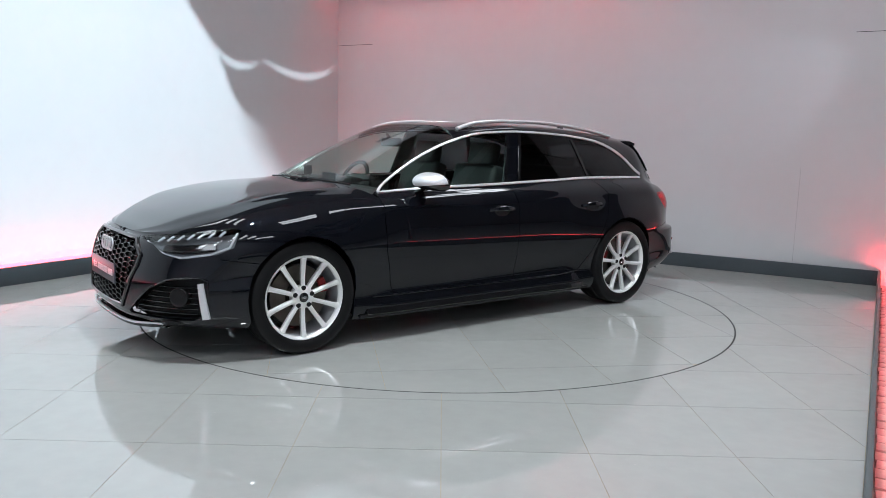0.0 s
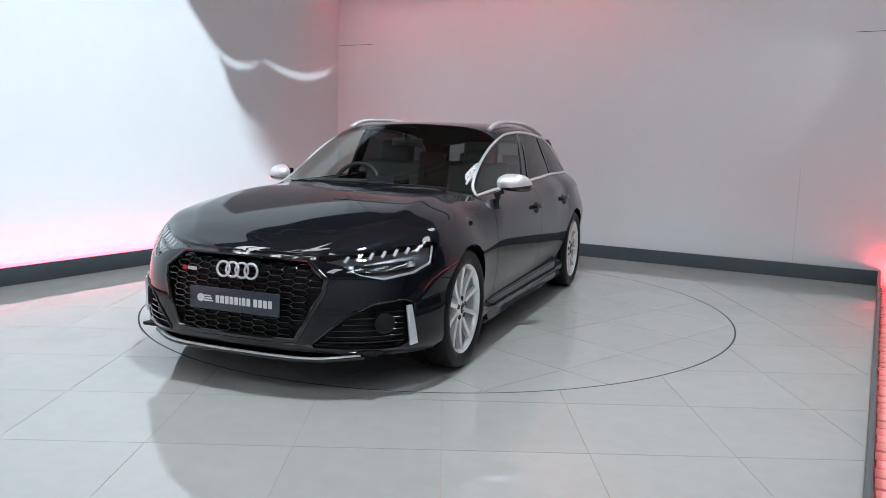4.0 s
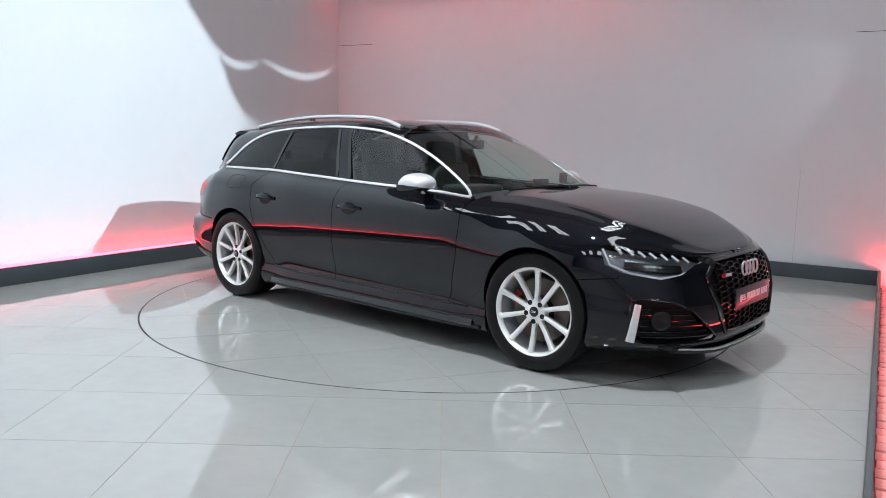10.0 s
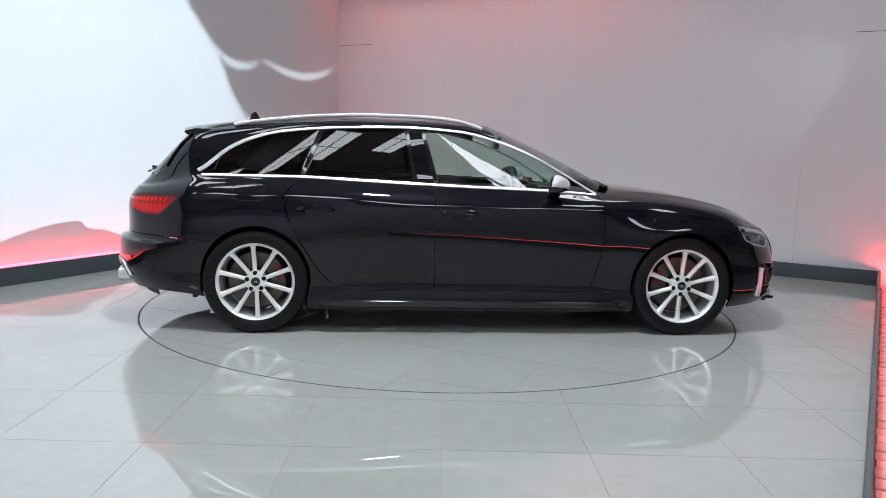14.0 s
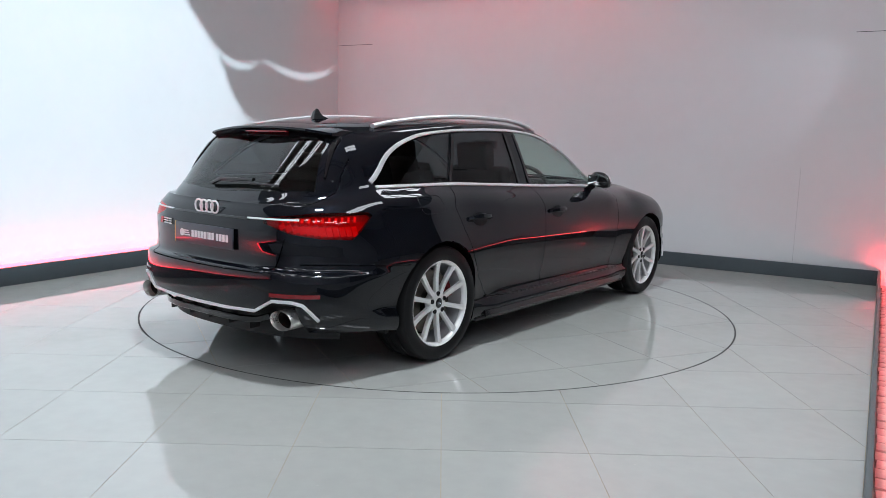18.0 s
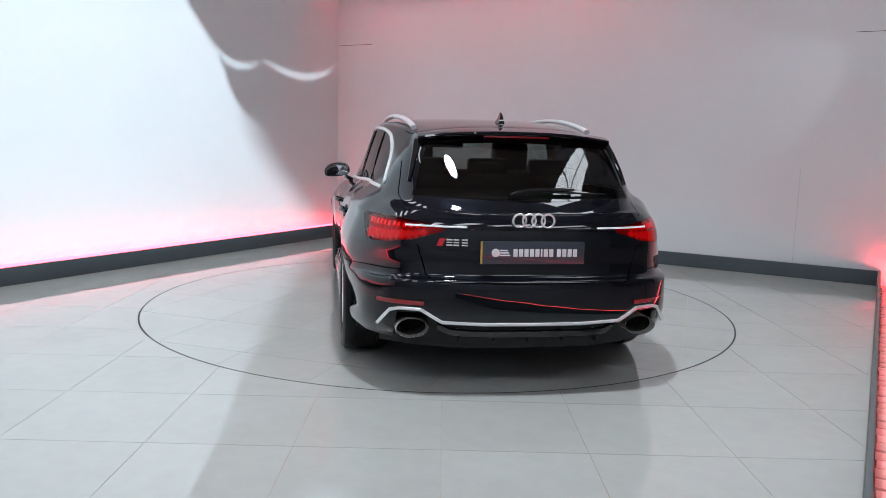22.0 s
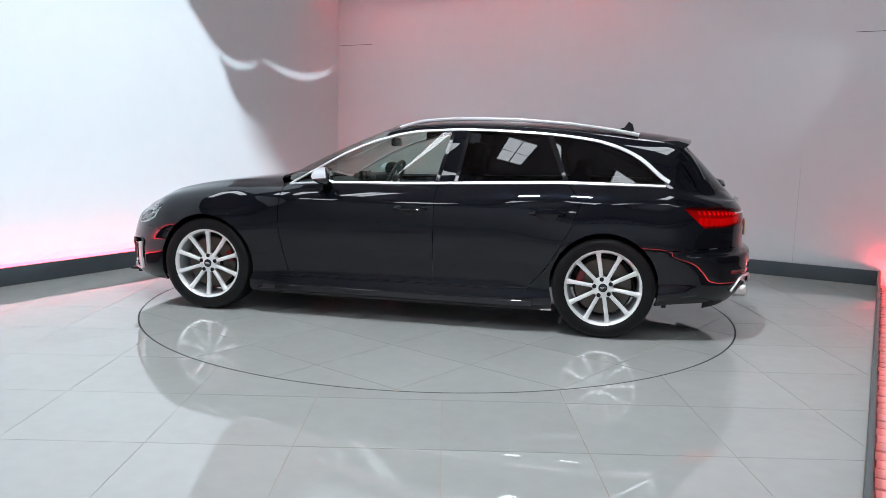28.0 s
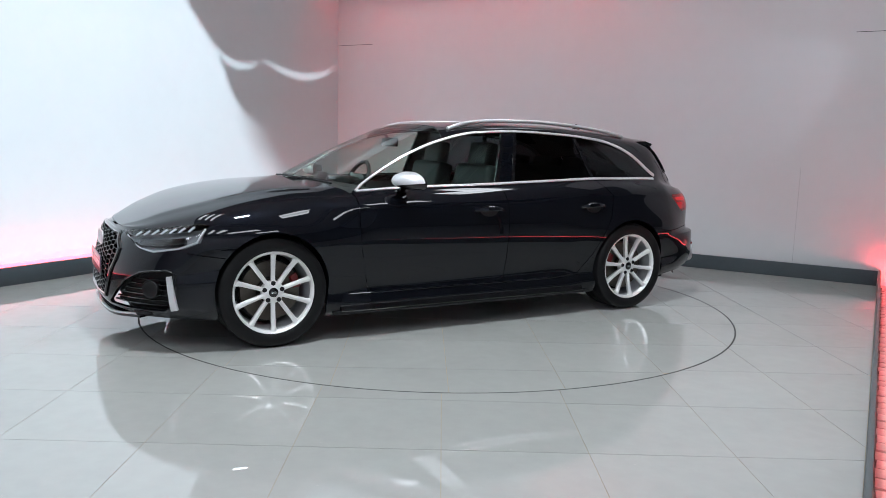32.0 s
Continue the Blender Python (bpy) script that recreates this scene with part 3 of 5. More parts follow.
# projections used to cut the skin: two axes each
P_SIDE = (Vector((1, 0, 0)), Vector((0, 0, 1)))
P_END = (Vector((0, 1, 0)), Vector((0, 0, 1)))
P_TOP = (Vector((1, 0, 0)), Vector((0, 1, 0)))
R2 = math.sqrt(0.5)
P_FCORNER = (Vector((-R2, R2, 0)), Vector((0, 0, 1)))
P_RCORNER = (Vector((R2, R2, 0)), Vector((0, 0, 1)))


def inside(p, poly):
    x, y, c = p[0], p[1], False
    for (x0, y0), (x1, y1) in zip(poly, poly[1:] + poly[:1]):
        if (y0 > y) != (y1 > y) and x < (x1 - x0) * (y - y0) / (y1 - y0) + x0:
            c = not c
    return c


def cut(bm, poly, proj, keep):
    """Cuts the skin along a polygon seen along a projection; returns the faces within it."""
    u, w = proj
    for (x0, y0), (x1, y1) in zip(poly, poly[1:] + poly[:1]):
        ax, bx, ay, by = min(x0, x1) - 0.004, max(x0, x1) + 0.004, min(y0, y1) - 0.004, max(y0, y1) + 0.004
        faces = []
        for f in bm.faces:
            cs = [(v.co.dot(u), v.co.dot(w)) for v in f.verts]
            if max(c[0] for c in cs) < ax or min(c[0] for c in cs) > bx or max(c[1] for c in cs) < ay or min(c[1] for c in cs) > by:
                continue
            if keep(f.calc_center_median()):
                faces.append(f)
        if not faces:
            continue
        geom = list(set(faces) | {e for f in faces for e in f.edges} | {v for f in faces for v in f.verts})
        bmesh.ops.bisect_plane(bm, geom=geom, dist=1e-5, plane_co=u * x0 + w * y0, plane_no=u * (y1 - y0) - w * (x1 - x0))
    out = []
    for f in bm.faces:
        c = f.calc_center_median()
        if keep(c) and inside((c.dot(u), c.dot(w)), poly):
            out.append(f)
    return out


def extract(bm, faces):
    """Moves faces into a mesh of their own."""
    out, made = bmesh.new(), {}
    for f in faces:
        vs = []
        for v in f.verts:
            if v not in made:
                made[v] = out.verts.new(v.co)
            vs.append(made[v])
        out.faces.new(vs)
    bmesh.ops.delete(bm, geom=faces, context="FACES")
    return out


def take(bm, poly, proj, keep):
    return extract(bm, cut(bm, poly, proj, keep))


def slit(bm, path, proj, keep, w=0.0024):
    """Removes a thin strip along a path: the shut line between two panels."""
    for (x0, y0), (x1, y1) in zip(path, path[1:]):
        d = math.hypot(x1 - x0, y1 - y0)
        nx, ny = -(y1 - y0) / d * w, (x1 - x0) / d * w
        ex, ey = (x1 - x0) / d * w, (y1 - y0) / d * w
        poly = [(x0 + nx - ex, y0 + ny - ey), (x1 + nx + ex, y1 + ny + ey), (x1 - nx + ex, y1 - ny + ey), (x0 - nx - ex, y0 - ny - ey)]
        bmesh.ops.delete(bm, geom=cut(bm, poly, proj, keep), context="FACES")


def mirrored(bm):
    out, made = bmesh.new(), {}
    for v in bm.verts:
        made[v] = out.verts.new((v.co.x, -v.co.y, v.co.z))
    for f in bm.faces:
        out.faces.new([made[v] for v in reversed(f.verts)])
    return out


def both(bm):
    """A half joined with its mirror image."""
    m = mirrored(bm)
    made = {v: bm.verts.new(v.co) for v in m.verts}
    for f in m.faces:
        bm.faces.new([made[v] for v in f.verts])
    m.free()
    bmesh.ops.remove_doubles(bm, verts=bm.verts, dist=0.0008)
    return bm


def panel(name, bm, mat, parent, label="", flange=0.014):
    """A skin panel with folded-in edges; its shading follows the whole body."""
    bm.normal_update()
    skin = set(bm.faces)
    if flange:
        made, edges = {}, [e for e in bm.edges if len(e.link_faces) == 1]
        for e in edges:
            for v in e.verts:
                if v not in made:
                    made[v] = bm.verts.new(v.co - skin_normal(v.co) * flange)
        for e in edges:
            lp = e.link_loops[0]
            a, b = lp.vert, lp.link_loop_next.vert
            try:
                bm.faces.new((b, a, made[a], made[b]))
            except ValueError:
                pass
    bm.normal_update()
    bm.faces.ensure_lookup_table()
    flags = [f in skin for f in bm.faces]
    me = bpy.data.meshes.new(name)
    for f in bm.faces:
        f.smooth = True
    bm.to_mesh(me)
    bm.free()
    me.materials.append(mat)
    cache = {}
    normals = []
    for poly, is_skin in zip(me.polygons, flags):
        for vi in poly.vertices:
            if is_skin:
                if vi not in cache:
                    n = skin_normal(me.vertices[vi].co)
                    cache[vi] = n if n.dot(poly.normal) > 0 else -n
                normals.append(cache[vi])
            else:
                normals.append(poly.normal.copy())
    me.normals_split_custom_set(normals)
    ob = new(name, me)
    ob.parent = parent
    if label:
        ob["label"] = label
    return ob


def pair(name, bm, mat, parent, label="", flange=0.014):
    """The panel and its twin on the other side."""
    m = mirrored(bm)
    return panel(name, bm, mat, parent, label, flange), panel(name, m, mat, parent, label, flange)


def everywhere(c):
    return True


# wheel openings
def arch_poly(x, r, z0=HUB_Z + 0.012):
    pts = [(x + r * math.cos(radians(a)), z0 + r * math.sin(radians(a))) for a in range(-20, 201, 11)]
    return pts + [(x - r * 0.98, 0.0), (x + r * 0.98, 0.0)]


for hx, r in ((HUB, 0.353), (-HUB, 0.353)):
    bmesh.ops.delete(master, geom=cut(master, arch_poly(hx, r), P_SIDE, lambda c: c.y > 0.5), context="FACES")

# side windows: between the belt and the roof edge
top_line = curve((0.80, 0.940), (0.67, 1.018), (0.40, 1.165), (0.165, 1.255), (-0.1, 1.314), (-0.48, 1.334), (-0.86, 1.324), (-1.28, 1.287), (-1.47, 1.238), (-1.62, 1.165), (-1.75, 1.055), (-1.80, 1.02))


def low_line(x):
    return belt_z(x) + 0.013


def window(xa_low, xa_top, xb_low, xb_top, n):
    """Corners from the front edge to the rear edge."""
    low = [(xa_low + (xb_low - xa_low) * i / 3, low_line(xa_low + (xb_low - xa_low) * i / 3)) for i in range(4)]
    top = [(xb_top + (xa_top - xb_top) * i / n, top_line(xb_top + (xa_top - xb_top) * i / n)) for i in range(n + 1)]
    return low + top


def glasshouse(c):
    return c.y > 0.45 and c.z > 0.9


pane_f = take(master, window(0.79, 0.775, -0.235, -0.335, 9), P_SIDE, glasshouse)
pane_r = take(master, window(-0.40, -0.465, -1.115, -0.99, 5), P_SIDE, glasshouse)
pane_q = take(master, window(-1.155, -1.03, -1.775, -1.78, 8), P_SIDE, glasshouse)
screen = take(master, [(0.975, -0.01), (0.960, 0.40), (0.900, 0.62), (0.835, 0.722), (0.67, 0.708), (0.40, 0.680), (0.15, 0.645), (0.09, 0.42), (0.07, -0.01)], P_TOP, lambda c: c.z > 0.9)
backlight = take(master, [(-0.01, 0.962), (0.585, 0.985), (0.50, 1.235), (0.46, 1.262), (-0.01, 1.275)], P_END, lambda c: c.x < -1.9)

# lamps
HEAD = [(-1.08, 0.596), (-1.16, 0.640), (-1.235, 0.668), (-0.90, 0.715), (-0.70, 0.742), (-0.655, 0.735), (-0.675, 0.640), (-0.76, 0.602), (-0.96, 0.572)]
HEAD = [(a - (0.06 if a < -1.2 else 0), z + 0.013) for a, z in HEAD]
head_lens = take(master, HEAD, P_FCORNER, lambda c: c.x > 1.55 and c.y > 0.25)
TAIL = [(-1.36, 0.850), (-1.36, 0.822), (-1.22, 0.775), (-1.05, 0.752), (-0.89, 0.746), (-0.84, 0.79), (-0.775, 0.866), (-0.80, 0.884), (-1.10, 0.882)]
tail_lens = take(master, TAIL, P_RCORNER, lambda c: c.x < -1.7 and c.y > 0.25)

# grille mouth, corner intakes
GRILLE = [(-0.01, 0.286), (0.34, 0.290), (0.465, 0.53), (0.472, 0.585), (0.36, 0.668), (-0.01, 0.668)]
bmesh.ops.delete(master, geom=cut(master, GRILLE, P_END, lambda c: c.x > 1.9), context="FACES")
INTAKE = [(-1.29, 0.256), (-0.885, 0.250), (-0.825, 0.285), (-0.825, 0.470), (-0.86, 0.485), (-1.03, 0.470), (-1.15, 0.415), (-1.30, 0.275)]
bmesh.ops.delete(master, geom=cut(master, INTAKE, P_FCORNER, lambda c: c.x > 1.6 and c.y > 0.25), context="FACES")
# rear diffuser opening
DIFF = [(-0.01, 0.18), (0.66, 0.18), (0.685, 0.30), (0.675, 0.418), (0.55, 0.425), (0.46, 0.368), (-0.01, 0.362)]
bmesh.ops.delete(master, geom=cut(master, DIFF, P_END, lambda c: c.x < -1.9), context="FACES")

# shut lines
low_side = lambda c: c.y > 0.5 and c.z < 1.02
door_front = [(0.855, 0.93), (0.862, 0.75), (0.850, 0.58), (0.80, 0.345), (0.775, 0.292)]
door_mid = [(-0.327, 1.350), (-0.315, 1.30), (-0.262, 0.96), (-0.266, 0.70), (-0.258, 0.292)]
door_rear = [(-1.135, 1.02), (-1.245, 0.885), (-1.20, 0.74), (-1.12, 0.59), (-1.035, 0.445), (-0.94, 0.335), (-0.90, 0.292)]
sill_line = [(0.775, 0.292), (0.3, 0.292), (-0.3, 0.292), (-0.90, 0.292)]
for line in (door_front, door_mid, door_rear, sill_line):
    slit(master, line, P_SIDE, lambda c: c.y > 0.5)
slit(master, [(-1.012, 1.335), (-1.02, 1.30), (-1.135, 1.02)], P_SIDE, glasshouse)
door_top = [(0.857, 0.928), (0.815, 0.946)] + [(0.80 - 1.82 * i / 16, top_line(0.80 - 1.82 * i / 16) + 0.011) for i in range(17)]
slit(master, door_top, P_SIDE, glasshouse)
slit(master, [(1.70, 0.560), (1.80, 0.575), (1.90, 0.590)], P_SIDE, lambda c: c.y > 0.5)
slit(master, [(-1.70, 0.595), (-2.05, 0.615), (-2.30, 0.622)], P_SIDE, lambda c: c.y > 0.35 and c.x < -1.6)
# bonnet edges
slit(master, [(1.025, -0.01), (1.010, 0.40), (0.945, 0.61), (0.885, 0.72), (0.858, 0.80), (0.86, 0.95)], P_TOP, lambda c: c.z > 0.82 and c.x > 0.7)
# tailgate edges
TG = [(0.60, 1.26), (0.645, 0.985), (0.61, 0.90)]
slit(master, TG, P_END, lambda c: c.x < -1.9, 0.002)
slit(master, [(0.575, 0.75), (0.53, 0.60), (0.49, 0.575), (-0.01, 0.572)], P_END, lambda c: c.x < -2.0, 0.003)


def flood(bm, seed):
    """The connected panel nearest to a seed point, as a mesh of its own."""
    best = min(bm.faces, key=lambda f: (f.calc_center_median() - Vector(seed)).length_squared)
    todo, seen = [best], {best}
    while todo:
        f = todo.pop()
        for e in f.edges:
            for g in e.link_faces:
                if g not in seen:
                    seen.add(g)
                    todo.append(g)
    return extract(bm, list(seen))


# the bonnet ends at the shoulder: only faces of the upper skin belong to it
best = min((f for f in master.faces if f.material_index == 1), key=lambda f: (f.calc_center_median() - Vector((1.4, 0.3, 0.92))).length_squared)
todo, bonnet_set = [best], {best}
while todo:
    f = todo.pop()
    for e in f.edges:
        for g in e.link_faces:
            if g not in bonnet_set and g.material_index == 1:
                bonnet_set.add(g)
                todo.append(g)
bonnet = extract(master, list(bonnet_set))
panel("bonnet", both(bonnet), M_PAINT, car, "glossy black bonnet with two raised creases")
door_f = flood(master, (0.3, 0.9, 0.6))
door_r = flood(master, (-0.6, 0.9, 0.6))
sill = flood(master, (0.0, 0.9, 0.2))
DOOR = {}
for nm, bm in (("front_door", door_f), ("rear_door", door_r)):
    l, r = pair(nm, bm, M_PAINT, car)
    DOOR[nm] = (l, r)
master.free()
panel("body_shell", both(sill), M_PAINT, car, "glossy black body shell with flared wheel arches")


def fair(bm, axis, terms):
    """Lays a pane on one smooth curved sheet; returns the sheet's normal at a point."""
    co = np.array([v.co for v in bm.verts])
    M = np.array([terms(*p) for p in co])
    k = np.linalg.lstsq(M, co[:, axis], rcond=None)[0]
    for v in bm.verts:
        v.co[axis] = float(np.dot(k, terms(*v.co)))

    def normal(p):
        g = []
        for j in range(3):
            q0, q1 = list(p), list(p)
            q0[j] -= 1e-4
            q1[j] += 1e-4
            g.append(-float(np.dot(k, terms(*q1)) - np.dot(k, terms(*q0))) / 2e-4)
        g[axis] = 1.0
        n = Vector(g).normalized()
        return n if axis == 1 else (n if p[0] > -1 else -n)
    return normal


def pane_panel(name, bm, mat, parent, normal, label=""):
    """A curved pane 4 mm thick at its edges, shaded by its own sheet."""
    ob = panel(name, bm, mat, parent, label, 0.004)
    me = ob.data
    out = []
    for poly in me.polygons:
        for vi in poly.vertices:
            p = me.vertices[vi].co
            n = normal((p.x, abs(p.y), p.z))
            if p.y < 0:
                n = Vector((n.x, -n.y, n.z))
            out.append(n if n.dot(poly.normal) > 0.5 else (-n if n.dot(poly.normal) < -0.5 else poly.normal.copy()))
    me.normals_split_custom_set(out)
    return ob


SIDE_TERMS = lambda x, y, z: (1, x, z, x * x, x * z, z * z)
END_TERMS = lambda x, y, z: (1, z, z * z, y * y, y * y * z, y ** 4)
fair_f, fair_r, fair_q = fair(pane_f, 1, SIDE_TERMS), fair(pane_r, 1, SIDE_TERMS), fair(pane_q, 1, SIDE_TERMS)
fair_s, fair_b = fair(screen, 0, END_TERMS), fair(backlight, 0, END_TERMS)
for k, (nm, bm, mat, sheet_normal) in enumerate((("front_door", pane_f, M_GREEN_GLASS, fair_f), ("rear_door", pane_r, M_DARK_GLASS, fair_r))):
    m = mirrored(bm)
    pane_panel("window", bm, mat, DOOR[nm][0], sheet_normal)
    pane_panel("window", m, mat, DOOR[nm][1], sheet_normal)
twin = mirrored(pane_q)
pane_panel("quarter_window", pane_q, M_DARK_GLASS, car, fair_q, "dark privacy glass")
pane_panel("quarter_window", twin, M_DARK_GLASS, car, fair_q, "dark privacy glass")
pane_panel("windscreen", both(screen), M_SCREEN_GLASS, car, fair_s, "clear curved windscreen")
pane_panel("rear_window", both(backlight), M_REAR_GLASS, car, fair_b, "dark heated rear window")


def on_both(name, make, mat, parent, label="", **kw):
    """A part built for the left side, and its mirror image for the right."""
    out = []
    for sgn in (1, -1):
        bm = make()
        if sgn < 0:
            for v in bm.verts:
                v.co.y = -v.co.y
            bmesh.ops.reverse_faces(bm, faces=bm.faces)
        p = parent[0 if sgn > 0 else 1] if isinstance(parent, (list, tuple)) else parent
        out.append(part(name, bm, mat, p, label, **kw))
    return out


def side_path(pts, lift=0.0):
    return [side(x, z, lift) for x, z in pts]


def normals_at(path):
    return [skin_normal(p) for p in path]


def strip(path, w, h):
    return tube(path, bar_section(w, h), ups=normals_at(path))


# window trim: the belt strip, the long upper arc and the pillar covers
xs = [0.83 - 2.61 * i / 40 for i in range(41)]
on_both("belt_trim", lambda: strip([side(x, belt_z(x) + 0.004, 0.003) for x in xs if x > -1.795], 0.0095, 0.005), M_CHROME, car, "satin aluminium belt strip")
arc = [0.83 - 2.635 * i / 56 for i in range(57)]


def arc_path():
    pts = []
    for x in arc:
        z = top_line(x) + 0.010 if x < 0.79 else belt_z(x) + 0.006
        pts.append(side(x, max(z, belt_z(x) + 0.006), 0.003))
    return pts


on_both("roof_arc_trim", lambda: tube(arc_path(), lambda t: bar_section(0.0085 + 0.006 * max(0.0, (t - 0.72) / 0.28), 0.005), ups=normals_at(arc_path())), M_CHROME, car, "satin aluminium arc over the side windows")
for lo, hi in (((-0.25, 0.972), (-0.345, 1.318)), ((-0.385, 0.980), (-0.455, 1.325)), ((-1.135, 1.012), (-1.012, 1.305))):
    on_both("pillar_cover", lambda lo=lo, hi=hi: strip(side_path([(lo[0] + (hi[0] - lo[0]) * t / 6, lo[1] + (hi[1] - lo[1]) * t / 6) for t in range(7)], 0.002), 0.013, 0.003), M_GLOSS, car, "gloss black pillar cover")

# roof rails
rail_zc = curve((0.06, 1.345), (-0.02, 1.372), (-0.10, 1.392), (-0.34, 1.413), (-0.68, 1.418), (-1.03, 1.404), (-1.37, 1.370), (-1.52, 1.348), (-1.60, 1.332))
rail_path = [Vector((x, 0.555 - 0.035 * smooth(-0.4, -1.6, x) + 0.005 * smooth(-0.2, 0.06, x), rail_zc(x) + 0.004)) for x in [0.06 - 1.66 * i / 30 for i in range(31)]]
on_both("roof_rail", lambda: tube(rail_path, bar_section(0.017, 0.013, 0.6)), M_CHROME, car, "satin aluminium roof rail")

# door handles
for nm, x, z in (("front_door", -0.10, 0.802), ("rear_door", -1.03, 0.806)):
    def handle(x=x, z=z):
        pts = [side(x + 0.115 * (k / 10 * 2 - 1), z + 0.004 * math.sin(math.pi * k / 10), 0.004 + 0.036 * math.sin(math.pi * k / 10) ** 0.6) for k in range(11)]
        return tube(pts, lambda t: bar_section(0.010 + 0.007 * math.sin(math.pi * t), 0.007, 0.7), ups=normals_at(pts))
    on_both("handle", handle, M_PAINT, DOOR[nm], "black grab handle")

    # flat dark disc on the skin draws the shade of the finger recess
    def shade_disc(x=x, z=z):
        bm = bmesh.new()
        c = bm.verts.new(side(x, z - 0.006, 0.0012))
        rim = [bm.verts.new(side(x + 0.072 * math.cos(a), z - 0.006 + 0.040 * math.sin(a), 0.0016)) for a in [2 * math.pi * q / 24 for q in range(24)]]
        for q in range(24):
            bm.faces.new((c, rim[q], rim[(q + 1) % 24]))
        bmesh.ops.recalc_face_normals(bm, faces=bm.faces)
        return bm
    on_both("handle_recess", shade_disc, M_BLACK, DOOR[nm], "dark finger recess")

# mirrors
def mirror_cap():
    bm = bmesh.new()
    bmesh.ops.create_uvsphere(bm, u_segments=24, v_segments=14, radius=1.0)
    for v in bm.verts:
        x, y, z = v.co
        k = 1.0 - 0.30 * max(0.0, -z)
        fx = 0.105 * x if x > 0 else 0.035 * x
        v.co = (0.505 + fx * k - 0.05 * y, 0.900 + 0.108 * math.copysign(abs(y) ** 0.8, y), 0.992 + (0.070 * z if z > 0 else -0.046 * abs(z) ** 0.6) - 0.010 * y)
    return bm


def sliced(bm, co, no, above):
    bmesh.ops.bisect_plane(bm, geom=list(bm.verts) + list(bm.edges) + list(bm.faces), plane_co=co, plane_no=no, clear_inner=above, clear_outer=not above)
    bmesh.ops.contextual_create(bm, geom=[e for e in bm.edges if len(e.link_faces) == 1])
    return bm


def mirror_half(top, ahead=True):
    bm = sliced(mirror_cap(), Vector((0.5, 0.9, 0.980)), Vector((0.05, -0.10, 1)), top)
    if top:
        return sliced(bm, Vector((0.512, 0.9, 0.97)), Vector((1, 0.45, 0)), ahead)
    bmesh.ops.scale(bm, vec=(0.97, 0.985, 1), verts=bm.verts, space=Matrix.Translation((-0.5, -0.905, 0)))
    return bm


mirrors = on_both("door_mirror", lambda: mirror_half(True), M_MIRROR, car, "matt aluminium door mirror shell")
on_both("mirror_housing", lambda: mirror_half(True, False), M_GLOSS, mirrors, "gloss black mirror housing")
on_both("mirror_base", lambda: mirror_half(False), M_GLOSS, mirrors, "gloss black lower shell")
on_both("mirror_arm", lambda: tube([(0.56, 0.70, 0.905), (0.545, 0.76, 0.915), (0.52, 0.825, 0.945)], bar_section(0.035, 0.014, 0.7)), M_GLOSS, mirrors, "black mirror foot")
on_both("mirror_glass", lambda: box((0.478, 0.900, 0.998), (0.006, 0.170, 0.080), None, 0.002), M_BRIGHT, mirrors, "silvered mirror glass")

# shark fin aerial
fin = [(-1.44, 0.0), (-1.585, 0.0), (-1.575, 0.045), (-1.552, 0.064), (-1.540, 0.062), (-1.515, 0.024)]
bm = bmesh.new()
ringa = [[bm.verts.new((x, sgn * (0.018 * (1 - z / 0.075)), 1.375 + z)) for x, z in fin] for sgn in (1, -1)]
bm.faces.new(ringa[0])
bm.faces.new(list(reversed(ringa[1])))
for i in range(len(fin)):
    j = (i + 1) % len(fin)
    bm.faces.new((ringa[0][i], ringa[1][i], ringa[1][j], ringa[0][j]))
bmesh.ops.recalc_face_normals(bm, faces=bm.faces)
part("aerial_fin", bm, M_GLOSS, car, "small black shark fin aerial")

# roof spoiler
sp_rows = []
for j in range(17):
    y = -0.535 + 1.07 * j / 16
    k = 1 - (abs(y) / 0.56) ** 4 * 0.10
    drop = 0.040 * (abs(y) / 0.56) ** 2.5
    tip = -2.005 + 0.075 * (abs(y) / 0.56) ** 2
    sp_rows.append([(-1.72, y * 0.96, 1.357 - drop * 1.6), (-1.86, y, 1.340 - drop), (tip, y, 1.322 - drop), (tip - 0.005, y, 1.312 - drop), (tip + 0.012, y, 1.302 - drop), (-1.89, y, 1.285 - drop), (-1.84, y * 0.97, 1.262 - drop * 1.5)])
bm = bmesh.new()
grid(bm, [[Vector(p) for p in r] for r in sp_rows])
for first in (0, 16):
    bm.verts.ensure_lookup_table()
    bm.faces.new([bm.verts[first * 7 + i] for i in range(7)])
bmesh.ops.recalc_face_normals(bm, faces=bm.faces)
spoiler = part("roof_spoiler", bm, M_PAINT, car, "black roof edge spoiler", angle=50)
part("brake_light", box((-1.945, 0, 1.294), (0.035, 0.36, 0.012), None, 0.003), M_RED_DARK, spoiler, "high red brake light")

